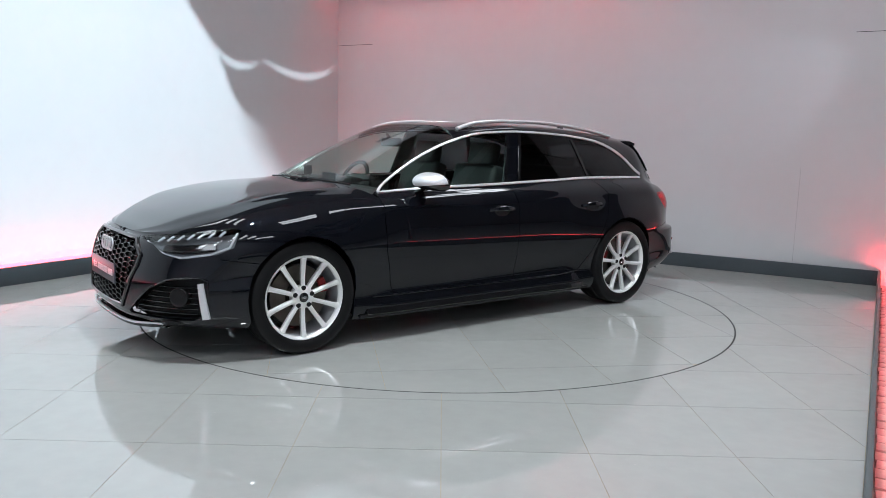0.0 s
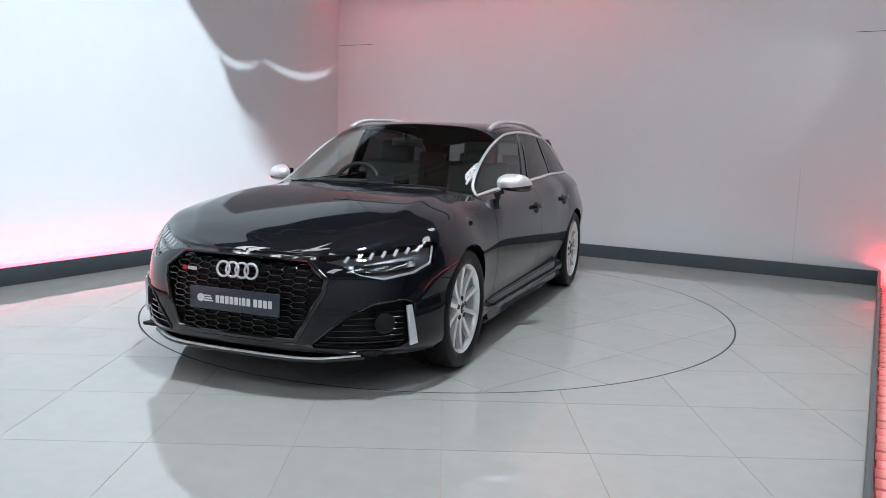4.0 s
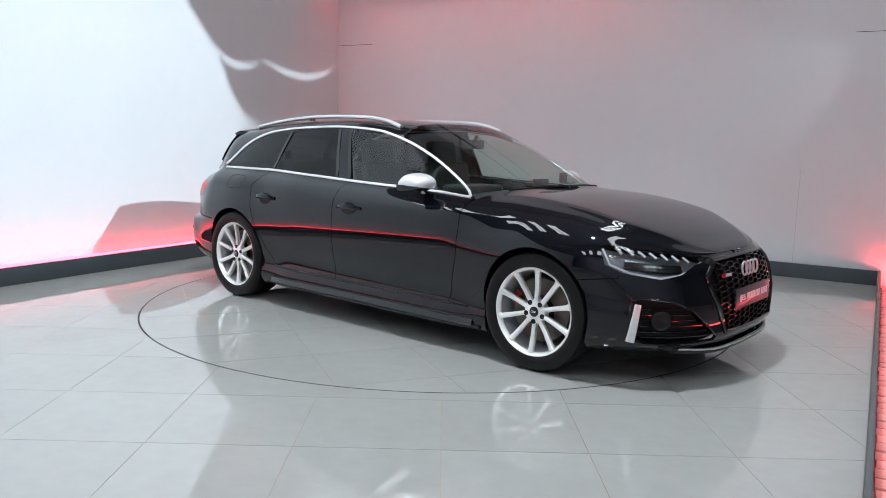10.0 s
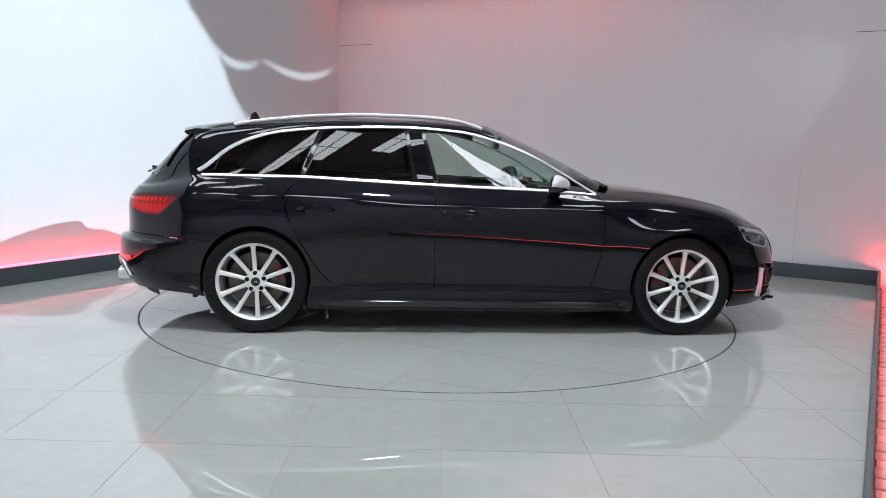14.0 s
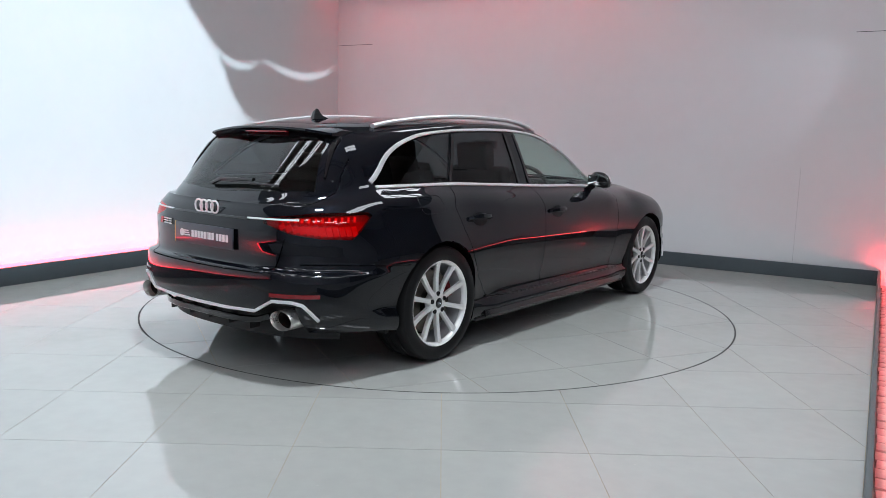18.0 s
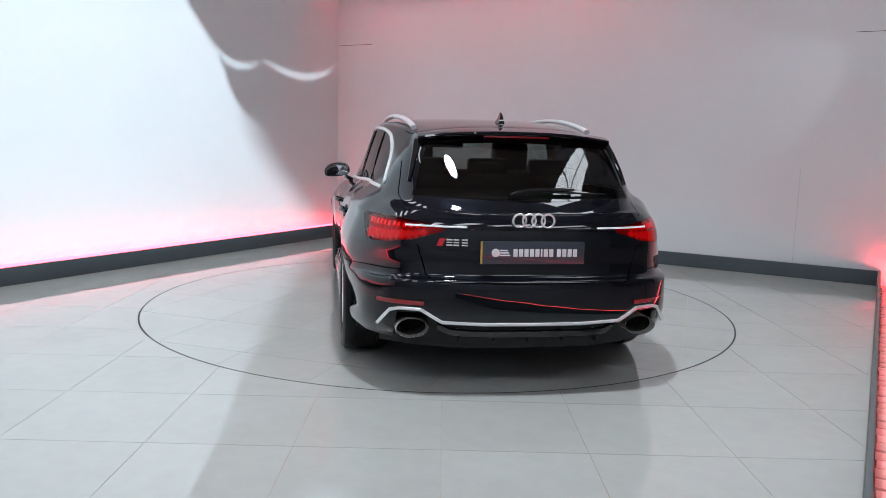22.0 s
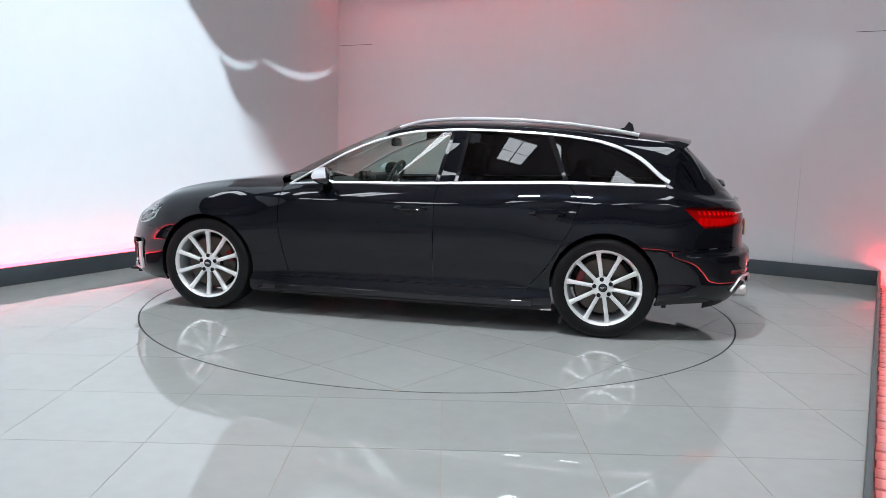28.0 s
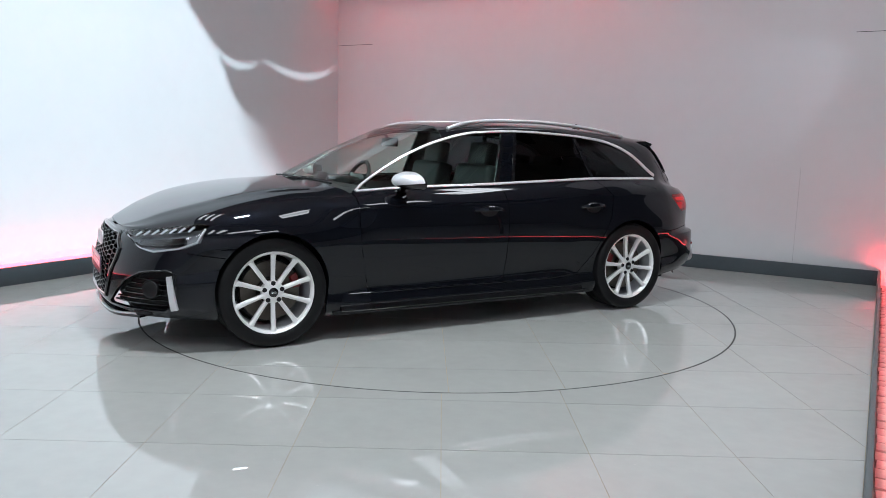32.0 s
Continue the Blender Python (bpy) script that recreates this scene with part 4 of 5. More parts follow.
# wheels
def spoke(angle):
    """One straight spoke from hub to rim with a raised spine and a milled pocket."""
    bm = bmesh.new()
    rows = []
    for k in range(9):
        t = k / 8
        r = 0.046 + (0.237 - 0.046) * t
        w = 0.0125 + 0.0025 * t + 0.006 * smooth(0.86, 1, t) + 0.004 * smooth(0.16, 0, t)
        yf = -0.016 - 0.006 * math.sin(math.pi * t) + 0.014 * t
        rows.append([(r, -w * 0.8, yf - 0.030), (r, -w, yf - 0.006), (r, -w * 0.86, yf - 0.0035), (r, -w * 0.10, yf + 0.0015), (r, w * 0.10, yf + 0.0015), (r, w * 0.86, yf - 0.0035), (r, w, yf - 0.006), (r, w * 0.8, yf - 0.030)])
    vs = [[bm.verts.new((x, z, y)) for x, y, z in r] for r in rows]
    for i in range(8):
        for j in range(8):
            bm.faces.new((vs[i][j], vs[i][(j + 1) % 8], vs[i + 1][(j + 1) % 8], vs[i + 1][j]))
    bm.faces.new(vs[0])
    bm.faces.new(vs[-1])
    bmesh.ops.recalc_face_normals(bm, faces=bm.faces)
    bmesh.ops.rotate(bm, cent=(0, 0, 0), matrix=Matrix.Rotation(angle, 3, "Y"), verts=bm.verts)
    return bm


def wheel(x, y_face, sgn, spin, front_axle):
    """A wheel with its outer face towards +y (sgn 1) or -y."""
    m = pose(x, sgn * y_face, HUB_Z, 0, 0, 0 if sgn > 0 else 180)
    lip = [(0.2305, -0.022), (0.2325, -0.010), (0.2390, -0.002), (0.2435, 0.003), (0.2490, 0.006), (0.2518, 0.003), (0.2518, -0.010), (0.2460, -0.022), (0.2330, -0.028)]
    barrel = [(0.2400, -0.022), (0.2400, -0.05), (0.2300, -0.10), (0.2300, -0.20), (0.2450, -0.245), (0.2350, -0.245), (0.2200, -0.19), (0.2200, -0.085), (0.2300, -0.045), (0.2360, -0.024)]
    rim = part("wheel", revolve(lip, 64, None, True), M_RIM, car, "silver ten-spoke alloy wheel", angle=30)
    rim.matrix_basis = m
    tyre = [(0.2455, -0.006), (0.2505, 0.0), (0.2535, 0.007), (0.262, 0.013), (0.280, 0.018), (0.298, 0.0175), (0.313, 0.014), (0.327, 0.004), (0.333, -0.012), (0.336, -0.030), (0.336, -0.065), (0.331, -0.067), (0.331, -0.074), (0.336, -0.076),
            (0.336, -0.117), (0.331, -0.119), (0.331, -0.126), (0.336, -0.128), (0.336, -0.169), (0.331, -0.171), (0.331, -0.178), (0.336, -0.180), (0.336, -0.21), (0.328, -0.235), (0.30, -0.256), (0.2455, -0.245)]
    part("barrel", revolve(barrel, 48, None, True), M_BARREL, rim, "dark wheel barrel", angle=30)
    part("tyre", revolve(tyre, 72), M_TYRE, rim, "black low-profile tyre with tread grooves", angle=28)
    for k in range(10):
        a = radians(36 * k + spin)
        part("spoke", spoke(a), M_RIM, rim, angle=25)
    hub = part("hub", revolve([(0.0, -0.012), (0.030, -0.012), (0.034, -0.014), (0.056, -0.016), (0.066, -0.020), (0.070, -0.03), (0.070, -0.06), (0.0, -0.06)], 40), M_RIM, rim, angle=30)
    part("hub_cap", revolve([(0.0, -0.007), (0.024, -0.008), (0.029, -0.011), (0.029, -0.018)], 32), M_GLOSS, rim, "black centre cap")
    badge = bmesh.new()
    for i in range(4):
        c = (-0.0105 + 0.007 * i)
        add_sweep(badge, [(c + 0.0055 * math.cos(a), -0.0068, 0.0055 * math.sin(a)) for a in [2 * math.pi * q / 14 for q in range(14)]], ring(0.0011, n=5), True, [(0, 1, 0)] * 14)
    part("cap_badge", badge, M_BRIGHT, rim)
    for k in range(5):
        a = radians(72 * k + (0 if front_axle and sgn < 0 else 36) + spin)
        b = part("bolt", revolve([(0.0, -0.001), (0.009, -0.001), (0.0120, 0.0005), (0.0142, 0.0), (0.0142, -0.02)], 12), M_BLACK, rim)
        b.location = (0.056 * math.cos(a), -0.013, -0.056 * math.sin(a))
    part("brake_disc", revolve([(0.085, -0.085), (0.182, -0.085), (0.184, -0.088), (0.184, -0.118), (0.085, -0.118), (0.078, -0.075), (0.0, -0.075)], 48), M_DISC, rim, "worn steel brake disc", angle=30)
    cal = bmesh.new()
    ang0 = 160 if (front_axle == (sgn > 0)) else 20
    pts = [(0.160 * math.cos(radians(a)), 0, 0.160 * math.sin(radians(a))) for a in range(ang0 - 15, ang0 + 16, 5)]
    add_sweep(cal, [(p[0], -0.072, p[2]) for p in pts], bar_section(0.016, 0.024, 0.4), False, [Vector(p) for p in pts])
    bmesh.ops.recalc_face_normals(cal, faces=cal.faces)
    part("brake_caliper", cal, M_CALIPER, rim, "red brake caliper")
    part("hub_carrier", revolve([(0.0, -0.13), (0.20, -0.13), (0.20, -0.15), (0.0, -0.15)], 24), M_BLACK, rim)
    return rim


for x, y, sgn, spin, fr in ((HUB, 0.893, 1, 18, True), (HUB, 0.893, -1, 15, True), (-HUB, 0.900, 1, 28, False), (-HUB, 0.900, -1, 21.5, False)):
    wheel(x, y, sgn, spin, fr)

# wheel housings and underbody
for hx in (HUB, -HUB):
    def liner(hx=hx):
        bm = bmesh.new()
        rows = []
        for a in range(-14, 196, 10):
            p = (hx + 0.378 * math.cos(radians(a)), HUB_Z + 0.015 + 0.378 * math.sin(radians(a)))
            lip = (hx + 0.355 * math.cos(radians(a)), HUB_Z + 0.012 + 0.355 * math.sin(radians(a)))
            q = side(lip[0], max(0.17, lip[1] + 0.004))
            rows.append([Vector((lip[0], min(q.y, 0.945) - 0.004, lip[1])), Vector((p[0], q.y - 0.03, p[1])), Vector((p[0], 0.56, p[1]))])
        grid(bm, rows)
        vs = [bm.verts.new((hx + 0.378 * math.cos(radians(a)), 0.56, HUB_Z + 0.015 + 0.378 * math.sin(radians(a)))) for a in range(-14, 196, 10)]
        bm.faces.new(vs)
        bmesh.ops.recalc_face_normals(bm, faces=bm.faces)
        return bm
    # plates added to stop light and sight passing fore and aft of the tyres
    for dx in (-0.395, 0.395):
        on_both("splash_shield", lambda hx=hx, dx=dx: box((hx + dx, 0.70, 0.34), (0.03, 0.29, 0.24), None, 0.004), M_BLACK, car, "matt black shield behind the arch")
    on_both("wheel_liner", liner, M_BLACK, car, "matt black wheel arch liner")
# the last tray is added to block light leaking under the nose
for c, s in (((0, 0, 0.185), (1.9, 1.60, 0.05)), ((1.55, 0, 0.225), (0.9, 0.90, 0.04)), ((-1.75, 0, 0.245), (1.0, 1.06, 0.05)), ((1.98, 0, 0.232), (0.36, 1.42, 0.02))):
    part("undertray", box(c, s, None, 0.01), M_BLACK, car, "matt black underbody tray", smooth=False)


# strips and plates added to keep leaking light off the floor by the sills
on_both("underbody_rail", lambda: box((0, 0.835, 0.172), (2.06, 0.10, 0.02), None, 0.004), M_BLACK, car, "matt black rail under the sill")
for hx, dx in ((HUB, -0.40), (-HUB, 0.40)):
    on_both("mud_flap", lambda hx=hx, dx=dx: box((hx + dx, 0.79, 0.27), (0.02, 0.12, 0.20), None, 0.004), M_BLACK, car, "matt black closing plate behind the sill end")

# ---------------------------------------------------------------- front of the car
def offset_copy(bm, d):
    out = bm.copy()
    for v in out.verts:
        v.co = v.co - skin_normal(v.co) * d
    return out


def corner(a, z, lift=0.0, way=1):
    """On the skin seen along the front (way 1) or rear (way -1) corner; a runs across, z up."""
    ax = Vector((-way * R2, R2, 0))
    d = Vector((way * R2, R2, 0))
    h, n = on_skin(ax * a + Vector((0, 0, z)) + d * 4, -d)
    return h + n * lift


def patch(fn, us, vs):
    bm = bmesh.new()
    grid(bm, [[fn(u, v) for v in vs] for u in us])
    bmesh.ops.recalc_face_normals(bm, faces=bm.faces)
    return bm


def lin(a, b, n):
    return [a + (b - a) * i / n for i in range(n + 1)]


# headlamps
head_in = offset_copy(head_lens, 0.055)
pl = pair("headlamp", head_in, M_LAMP_IN, car, "smoked headlamp with slanted daylight bars", 0.0)
lens_l, lens_r = head_lens, mirrored(head_lens)
for bm, p in ((lens_l, pl[0]), (lens_r, pl[1])):
    panel("lens", bm, M_LENS, p, "clear lamp cover", 0.012)


def head_top(a):
    """Upper edge of the headlamp along the corner axis."""
    return np.interp(a, [-1.265, -0.90, -0.70, -0.655], [0.681, 0.728, 0.755, 0.748])


for k in range(7):
    a = -1.13 + 0.062 * k

    def guide(a=a, k=k):
        z = float(head_top(a))
        p = [corner(a + 0.018, z - 0.006, -0.008), corner(a + 0.004, z - 0.016, -0.010), corner(a - 0.010, z - 0.026 - 0.001 * k, -0.012)]
        return tube(p, bar_section(0.0075, 0.003), ups=normals_at(p))
    on_both("daylight_bar", guide, M_LED_WHITE, pl)


def brow():
    p = [corner(a, z, -0.010) for a, z in ((-1.22, 0.668), (-1.14, 0.630), (-1.06, 0.604), (-0.96, 0.592), (-0.80, 0.616), (-0.70, 0.655), (-0.672, 0.735))]
    return tube(p, bar_section(0.0055, 0.003), ups=normals_at(p))


on_both("lamp_edge", brow, M_CHROME, pl, "thin bright lamp edging")
def module():
    p = [corner(a, z, -0.040) for a, z in ((-1.10, 0.648), (-1.0, 0.650), (-0.90, 0.655), (-0.78, 0.665))]
    return tube(p, bar_section(0.022, 0.012, 0.5), ups=normals_at(p))


on_both("lamp_module", module, M_GLOSS, pl, "dark glass lamp module")

# grille
half_w = lambda z: float(np.interp(z, [0.286, 0.53, 0.585, 0.668], [0.338, 0.465, 0.472, 0.36]))
grille = part("grille", patch(lambda u, z: front(u * half_w(z), z, -0.045), lin(-1, 1, 24), lin(0.262, 0.672, 16)), M_BLACK, car, "black honeycomb radiator grille")
bm = bmesh.new()
HX, HZ = 0.041, 0.0215
for row in range(13):
    for col in range(-7, 8):
        cy, cz = col * HX * 1.72, 0.300 + row * HZ * 1.38
        if col % 2:
            cz += HZ * 0.69
        # narrow cells towards the sides
        pts = [(cy + HX * 1.10 * math.cos(radians(60 * k)), cz + HZ * 0.80 * math.sin(radians(60 * k))) for k in range(6)]
        if any(z < 0.283 or z > 0.670 or abs(y) > half_w(min(max(z, 0.286), 0.668)) + 0.012 for y, z in pts):
            continue
        path = [front(y, min(max(z, 0.287), 0.667), -0.010) for y, z in pts]
        add_sweep(bm, path, bar_section(0.010, 0.0024, 0.5), True, [Vector((0, p.y * 0 + 0.0, 0)) + (Vector((0, y - cy, (z - cz) * 1.6))).normalized() for p, (y, z) in zip(path, pts)])
bmesh.ops.recalc_face_normals(bm, faces=bm.faces)
part("honeycomb", bm, M_GLOSS, grille, "gloss black honeycomb mesh")
loop = [(-0.36, 0.668), (-0.18, 0.672), (0, 0.673), (0.18, 0.672), (0.36, 0.668), (0.42, 0.625), (0.472, 0.585), (0.465, 0.53), (0.425, 0.45), (0.385, 0.37), (0.34, 0.290), (0.17, 0.286), (0, 0.286), (-0.17, 0.286), (-0.34, 0.290), (-0.385, 0.37), (-0.425, 0.45), (-0.465, 0.53), (-0.472, 0.585), (-0.42, 0.625)]
path = [front(y, z, 0.003) for y, z in loop]
part("grille_frame", tube(path, bar_section(0.013, 0.010, 0.6), True, normals_at(path)), M_GLOSS, grille, "gloss black grille surround")


def rings(centre, right, up, r, wire, gap, parent):
    for i in range(4):
        c = centre + right * (gap * (i - 1.5))
        n = right.cross(up)
        part("badge_ring", tube([c + right * (r * math.cos(t)) + up * (r * math.sin(t)) + n * (0.0012 * (i % 2)) for t in lin(0, 2 * math.pi, 28)[:-1]], bar_section(wire, wire * 0.8, 0.5), True, [n] * 28), M_CHROME, parent, "chrome ring")


c = front(0.0, 0.600, 0.012)
rings(c, Vector((0, 1, 0)), Vector((-0.12, 0, 1)).normalized(), 0.037, 0.0055, 0.0545, grille)


def name_plate(name, m, parent, yellow=False, width=0.525):
    """The dealer's plate: its local x runs along the writing, y up, z out."""
    plate = part(name, box((0, 0, 0), (width, 0.113, 0.008), m, 0.003), M_PLATE, parent, "slate blue show plate with white printing")
    part("plate_logo", prism([(-0.196 + 0.021 * math.cos(t), 0.021 * math.sin(t)) for t in lin(0, 2 * math.pi, 20)[:-1]], 0.0012, m @ pose(0, 0, 0.004)), M_WHITE, plate, smooth=False)
    for z, x0, x1 in ((0.012, -0.176, -0.135), (0.0, -0.174, -0.128), (-0.012, -0.176, -0.122)):
        part("logo_bar", box(((x0 + x1) / 2, z, 0.0046), (x1 - x0, 0.007, 0.0012), m), M_WHITE, plate, smooth=False)
    x = -0.106
    for word in (8, 4):
        for k in range(word):
            w = 0.0215 if k not in (5,) or word == 4 else 0.009
            part("print_bar", box((x + w / 2, 0, 0.0046), (w - 0.0005, 0.038, 0.0012), m), M_WHITE, plate, smooth=False)
            x += w + 0.0065
        x += 0.012
    if yellow:
        part("plate_edge", box((-width / 2 - 0.004, 0, -0.001), (0.010, 0.113, 0.006), m), M_YELLOW, plate, smooth=False)
    return plate


def facing(p, right, out):
    up = out.cross(right)
    return Matrix(((right.x, up.x, out.x, p.x), (right.y, up.y, out.y, p.y), (right.z, up.z, out.z, p.z), (0, 0, 0, 1)))


name_plate("show_plate", facing(Vector((2.300, 0, 0.455)), Vector((0, 1, 0)), Vector((1, 0, 0.02)).normalized()), car)
part("grille_badge", box((0, 0, 0), (0.03, 0.022, 0.004), facing(front(-0.335, 0.588, 0.004), Vector((0.2, 1, 0)).normalized(), Vector((1, -0.2, 0)).normalized())), M_RED_BADGE, grille, "small red badge")
part("grille_badge", box((0, 0, 0), (0.06, 0.016, 0.004), facing(front(-0.285, 0.588, 0.004), Vector((0.15, 1, 0)).normalized(), Vector((1, -0.15, 0)).normalized())), M_CHROME, grille, "small silver badge bar")

# corner intakes
def intake_z(a):
    return float(np.interp(a, [-1.30, -0.885, -0.830], [0.256, 0.250, 0.285])), float(np.interp(a, [-1.30, -1.15, -1.03, -0.86, -0.830], [0.275, 0.415, 0.470, 0.485, 0.470]))


intakes = on_both("corner_intake", lambda: patch(lambda a, t: corner(a, intake_z(a)[0] + (intake_z(a)[1] - intake_z(a)[0]) * t, -0.050), lin(-1.30, -0.83, 16), lin(0, 1, 6)), M_BLACK, car, "black corner air intake")
for z in (0.282, 0.312, 0.342, 0.372, 0.402, 0.432):
    def slat(z=z):
        us = [a for a in lin(-1.27, -0.86, 16) if intake_z(a)[0] + 0.006 < z < intake_z(a)[1] - 0.006]
        p = [corner(a, z, -0.020) for a in us]
        return tube(p, bar_section(0.0035, 0.008, 0.5), ups=normals_at(p))
    on_both("slat", slat, M_GLOSS, intakes)


def sensor():
    c = corner(-0.965, 0.375, 0.0)
    n = skin_normal(c)
    m = n.to_track_quat("Y", "Z").to_matrix().to_4x4()
    m.translation = c - n * 0.010
    return revolve([(0.0, 0.004), (0.038, 0.004), (0.050, 0.010), (0.054, 0.004), (0.054, -0.03)], 28, m)


on_both("sensor_cover", sensor, M_BLACK, intakes, "round black sensor cover")


def blade():
    p = [corner(-0.812 - 0.030 * t, 0.266 + 0.192 * t, 0.010) for t in lin(0, 1, 6)]
    return tube(p, lambda t: bar_section(0.023 - 0.007 * t, 0.010, 0.5), ups=normals_at(p))


on_both("intake_blade", blade, M_CHROME, intakes, "upright satin aluminium blade")


def frame_path():
    pts = [(-1.29, 0.256), (-1.15, 0.252), (-1.0, 0.249), (-0.885, 0.249), (-0.815, 0.278), (-0.802, 0.38), (-0.806, 0.472), (-0.85, 0.488), (-0.94, 0.484), (-1.03, 0.472), (-1.15, 0.417), (-1.23, 0.350), (-1.305, 0.275)]
    return [corner(a, z, 0.002) for a, z in pts]


on_both("intake_frame", lambda: tube(frame_path(), bar_section(0.0045, 0.006, 0.6), True, normals_at(frame_path())), M_GLOSS, intakes, "gloss black intake surround")
# splitter lip
ss = [s for s in lin(0.0, 0.66, 18)]
lip = [lower(s, 0.03) + Vector((0.018 - 0.02 * smooth(0.45, 0.66, s), 0.0, -0.018 + 0.012 * smooth(0.40, 0.66, s))) for s in ss]
lip = [Vector((p.x, -p.y, p.z)) for p in reversed(lip[1:])] + lip
part("splitter", tube(lip, bar_section(0.008, 0.005)), M_CHROME, car, "thin aluminium front splitter lip")
low = [p + Vector((-0.03, 0, -0.012)) for p in lip]
part("splitter_base", tube(low, bar_section(0.035, 0.008)), M_GLOSS, car, "gloss black splitter base")
# wipers on the scuttle
for y0, y1 in ((-0.52, 0.10), (0.10, 0.58)):
    p = [Vector((1.030 - 0.02 * math.sin(math.pi * t) - 0.10 * (abs(y0 + (y1 - y0) * t) / 0.6) ** 2, y0 + (y1 - y0) * t, 0.988 - 0.02 * (abs(y0 + (y1 - y0) * t) / 0.6) ** 2)) for t in lin(0, 1, 8)]
    part("wiper", tube(p, bar_section(0.008, 0.006)), M_BLACK, car, "black windscreen wiper")

# ---------------------------------------------------------------- rear of the car
tl = pair("tail_lamp", offset_copy(tail_lens, 0.03), M_RED_DARK, car, "dark red tail lamp with light bars", 0.0)
for bm, p in ((tail_lens, tl[0]), (mirrored(tail_lens), tl[1])):
    panel("lens", bm, M_TAIL_GLASS, p, "red lamp cover", 0.012)


def tail_top(a):
    return float(np.interp(a, [-1.36, -1.10, -0.885], [0.850, 0.878, 0.884]))


def tail_low(a):
    return float(np.interp(a, [-1.36, -1.22, -1.05, -0.93], [0.822, 0.775, 0.752, 0.752]))


for k in range(12):
    a = -1.27 + 0.036 * k

    def bar(a=a):
        zt, zl = tail_top(a), tail_low(a)
        p = [corner(a + 0.010, zl + (zt - zl) * 0.10, -0.016, -1), corner(a - 0.004, zl + (zt - zl) * 0.50, -0.016, -1)]
        return tube(p, bar_section(0.0165, 0.004), ups=normals_at(p))
    on_both("light_bar", bar, M_RED_LENS, tl)

    def tick(a=a):
        zt, zl = tail_top(a), tail_low(a)
        p = [corner(a, zl + (zt - zl) * 0.66, -0.012, -1), corner(a + 0.004, zl + (zt - zl) * 0.86, -0.012, -1)]
        return tube(p, bar_section(0.007, 0.004), ups=normals_at(p))
    on_both("light_tick", tick, M_RED_LED, tl)


def tail_line():
    p = [rear(y, 0.842 + 0.010 * (y - 0.34), 0.0035) for y in lin(0.335, 0.63, 8)]
    return tube(p, bar_section(0.0045, 0.003), ups=normals_at(p))


on_both("bright_line", tail_line, M_WHITE, tl, "thin white line across the lamp")
p = [rear(y, 0.838, 0.0025) for y in lin(-0.345, 0.345, 16)]
part("tailgate_strip", tube(p, bar_section(0.006, 0.003), ups=normals_at(p)), M_GLOSS, car, "gloss black strip joining the tail lamps")
rings(rear(0.0, 0.872, 0.014), Vector((0, -1, 0)), Vector((0, 0, 1)), 0.033, 0.005, 0.0485, car)
name_plate("show_plate", facing(rear(0.0, 0.722, 0.008), Vector((0, -1, 0)), Vector((-1, 0, 0.02)).normalized()), car, True)
q = rear(0.485, 0.768, 0.006)
along = (rear(0.345, 0.768, 0.006) - q).normalized()
badge_face = facing(q, along, along.cross(Vector((0, 0, 1))).normalized())
part("tailgate_badge", prism([(0, -0.019), (0.030, -0.019), (0.046, 0.019), (0.016, 0.019)], 0.004, badge_face), M_RED_BADGE, car, "small red slanted badge", smooth=False)
for x0, w in ((0.050, 0.030), (0.085, 0.028), (0.126, 0.030)):
    for z, h in ((0.0135, 0.007), (0.0, 0.006), (-0.0135, 0.007)):
        part("tailgate_badge", box((x0 + w / 2, z, 0.002), (w, h, 0.004), badge_face), M_CHROME, car, "small silver badge bar", smooth=False)
# rear wiper
p = [rear(y, z, 0.022) for y, z in ((0.06, 1.000), (-0.05, 1.003), (-0.22, 1.000), (-0.42, 0.992))]
wip = part("rear_wiper", tube(p, bar_section(0.006, 0.006)), M_GLOSS, car, "black rear wiper")
part("wiper_arm", tube([rear(0.10, 0.990, 0.012), rear(0.02, 1.004, 0.030), rear(-0.24, 1.010, 0.030)], bar_section(0.011, 0.008)), M_GLOSS, wip)
on_both("spoiler_fin", lambda: tube([rear(y, z, 0.008) for y, z in ((0.530, 1.262), (0.548, 1.20), (0.572, 1.12), (0.590, 1.05))], lambda t: bar_section(0.022 * (1 - 0.7 * t), 0.006, 0.6), ups=[Vector((-1, 0.4, 0.5))] * 4), M_GLOSS, spoiler, "gloss black fin beside the rear window")
# lower edge of the tailgate: a crease that catches the light
bumper_line = [(-0.735, 0.385), (-0.705, 0.425), (-0.66, 0.438), (-0.56, 0.438), (-0.51, 0.408), (-0.455, 0.378), (-0.25, 0.371), (0, 0.370), (0.25, 0.371), (0.455, 0.378), (0.51, 0.408), (0.56, 0.438), (0.66, 0.438), (0.705, 0.425), (0.735, 0.385)]
p = [rear(y, z, 0.006) for y, z in bumper_line]
p = [p[0] + Vector((0.03, 0.02, -0.04))] + p + [p[-1] + Vector((0.03, -0.02, -0.04))]
p[0].y, p[-1].y = -0.765, 0.765
part("bumper_trim", tube(p, bar_section(0.0078, 0.007), ups=[Vector((-1, 0, 0))] * len(p)), M_CHROME, car, "satin aluminium line over the exhausts")
on_both("reflector", lambda: tube([rear(y, 0.468 + 0.006 * (y - 0.6), 0.003) for y in lin(0.545, 0.765, 8)], bar_section(0.010, 0.004), ups=[Vector((-1, 0, 0))] * 9), M_REFLECTOR, car, "narrow red reflector")
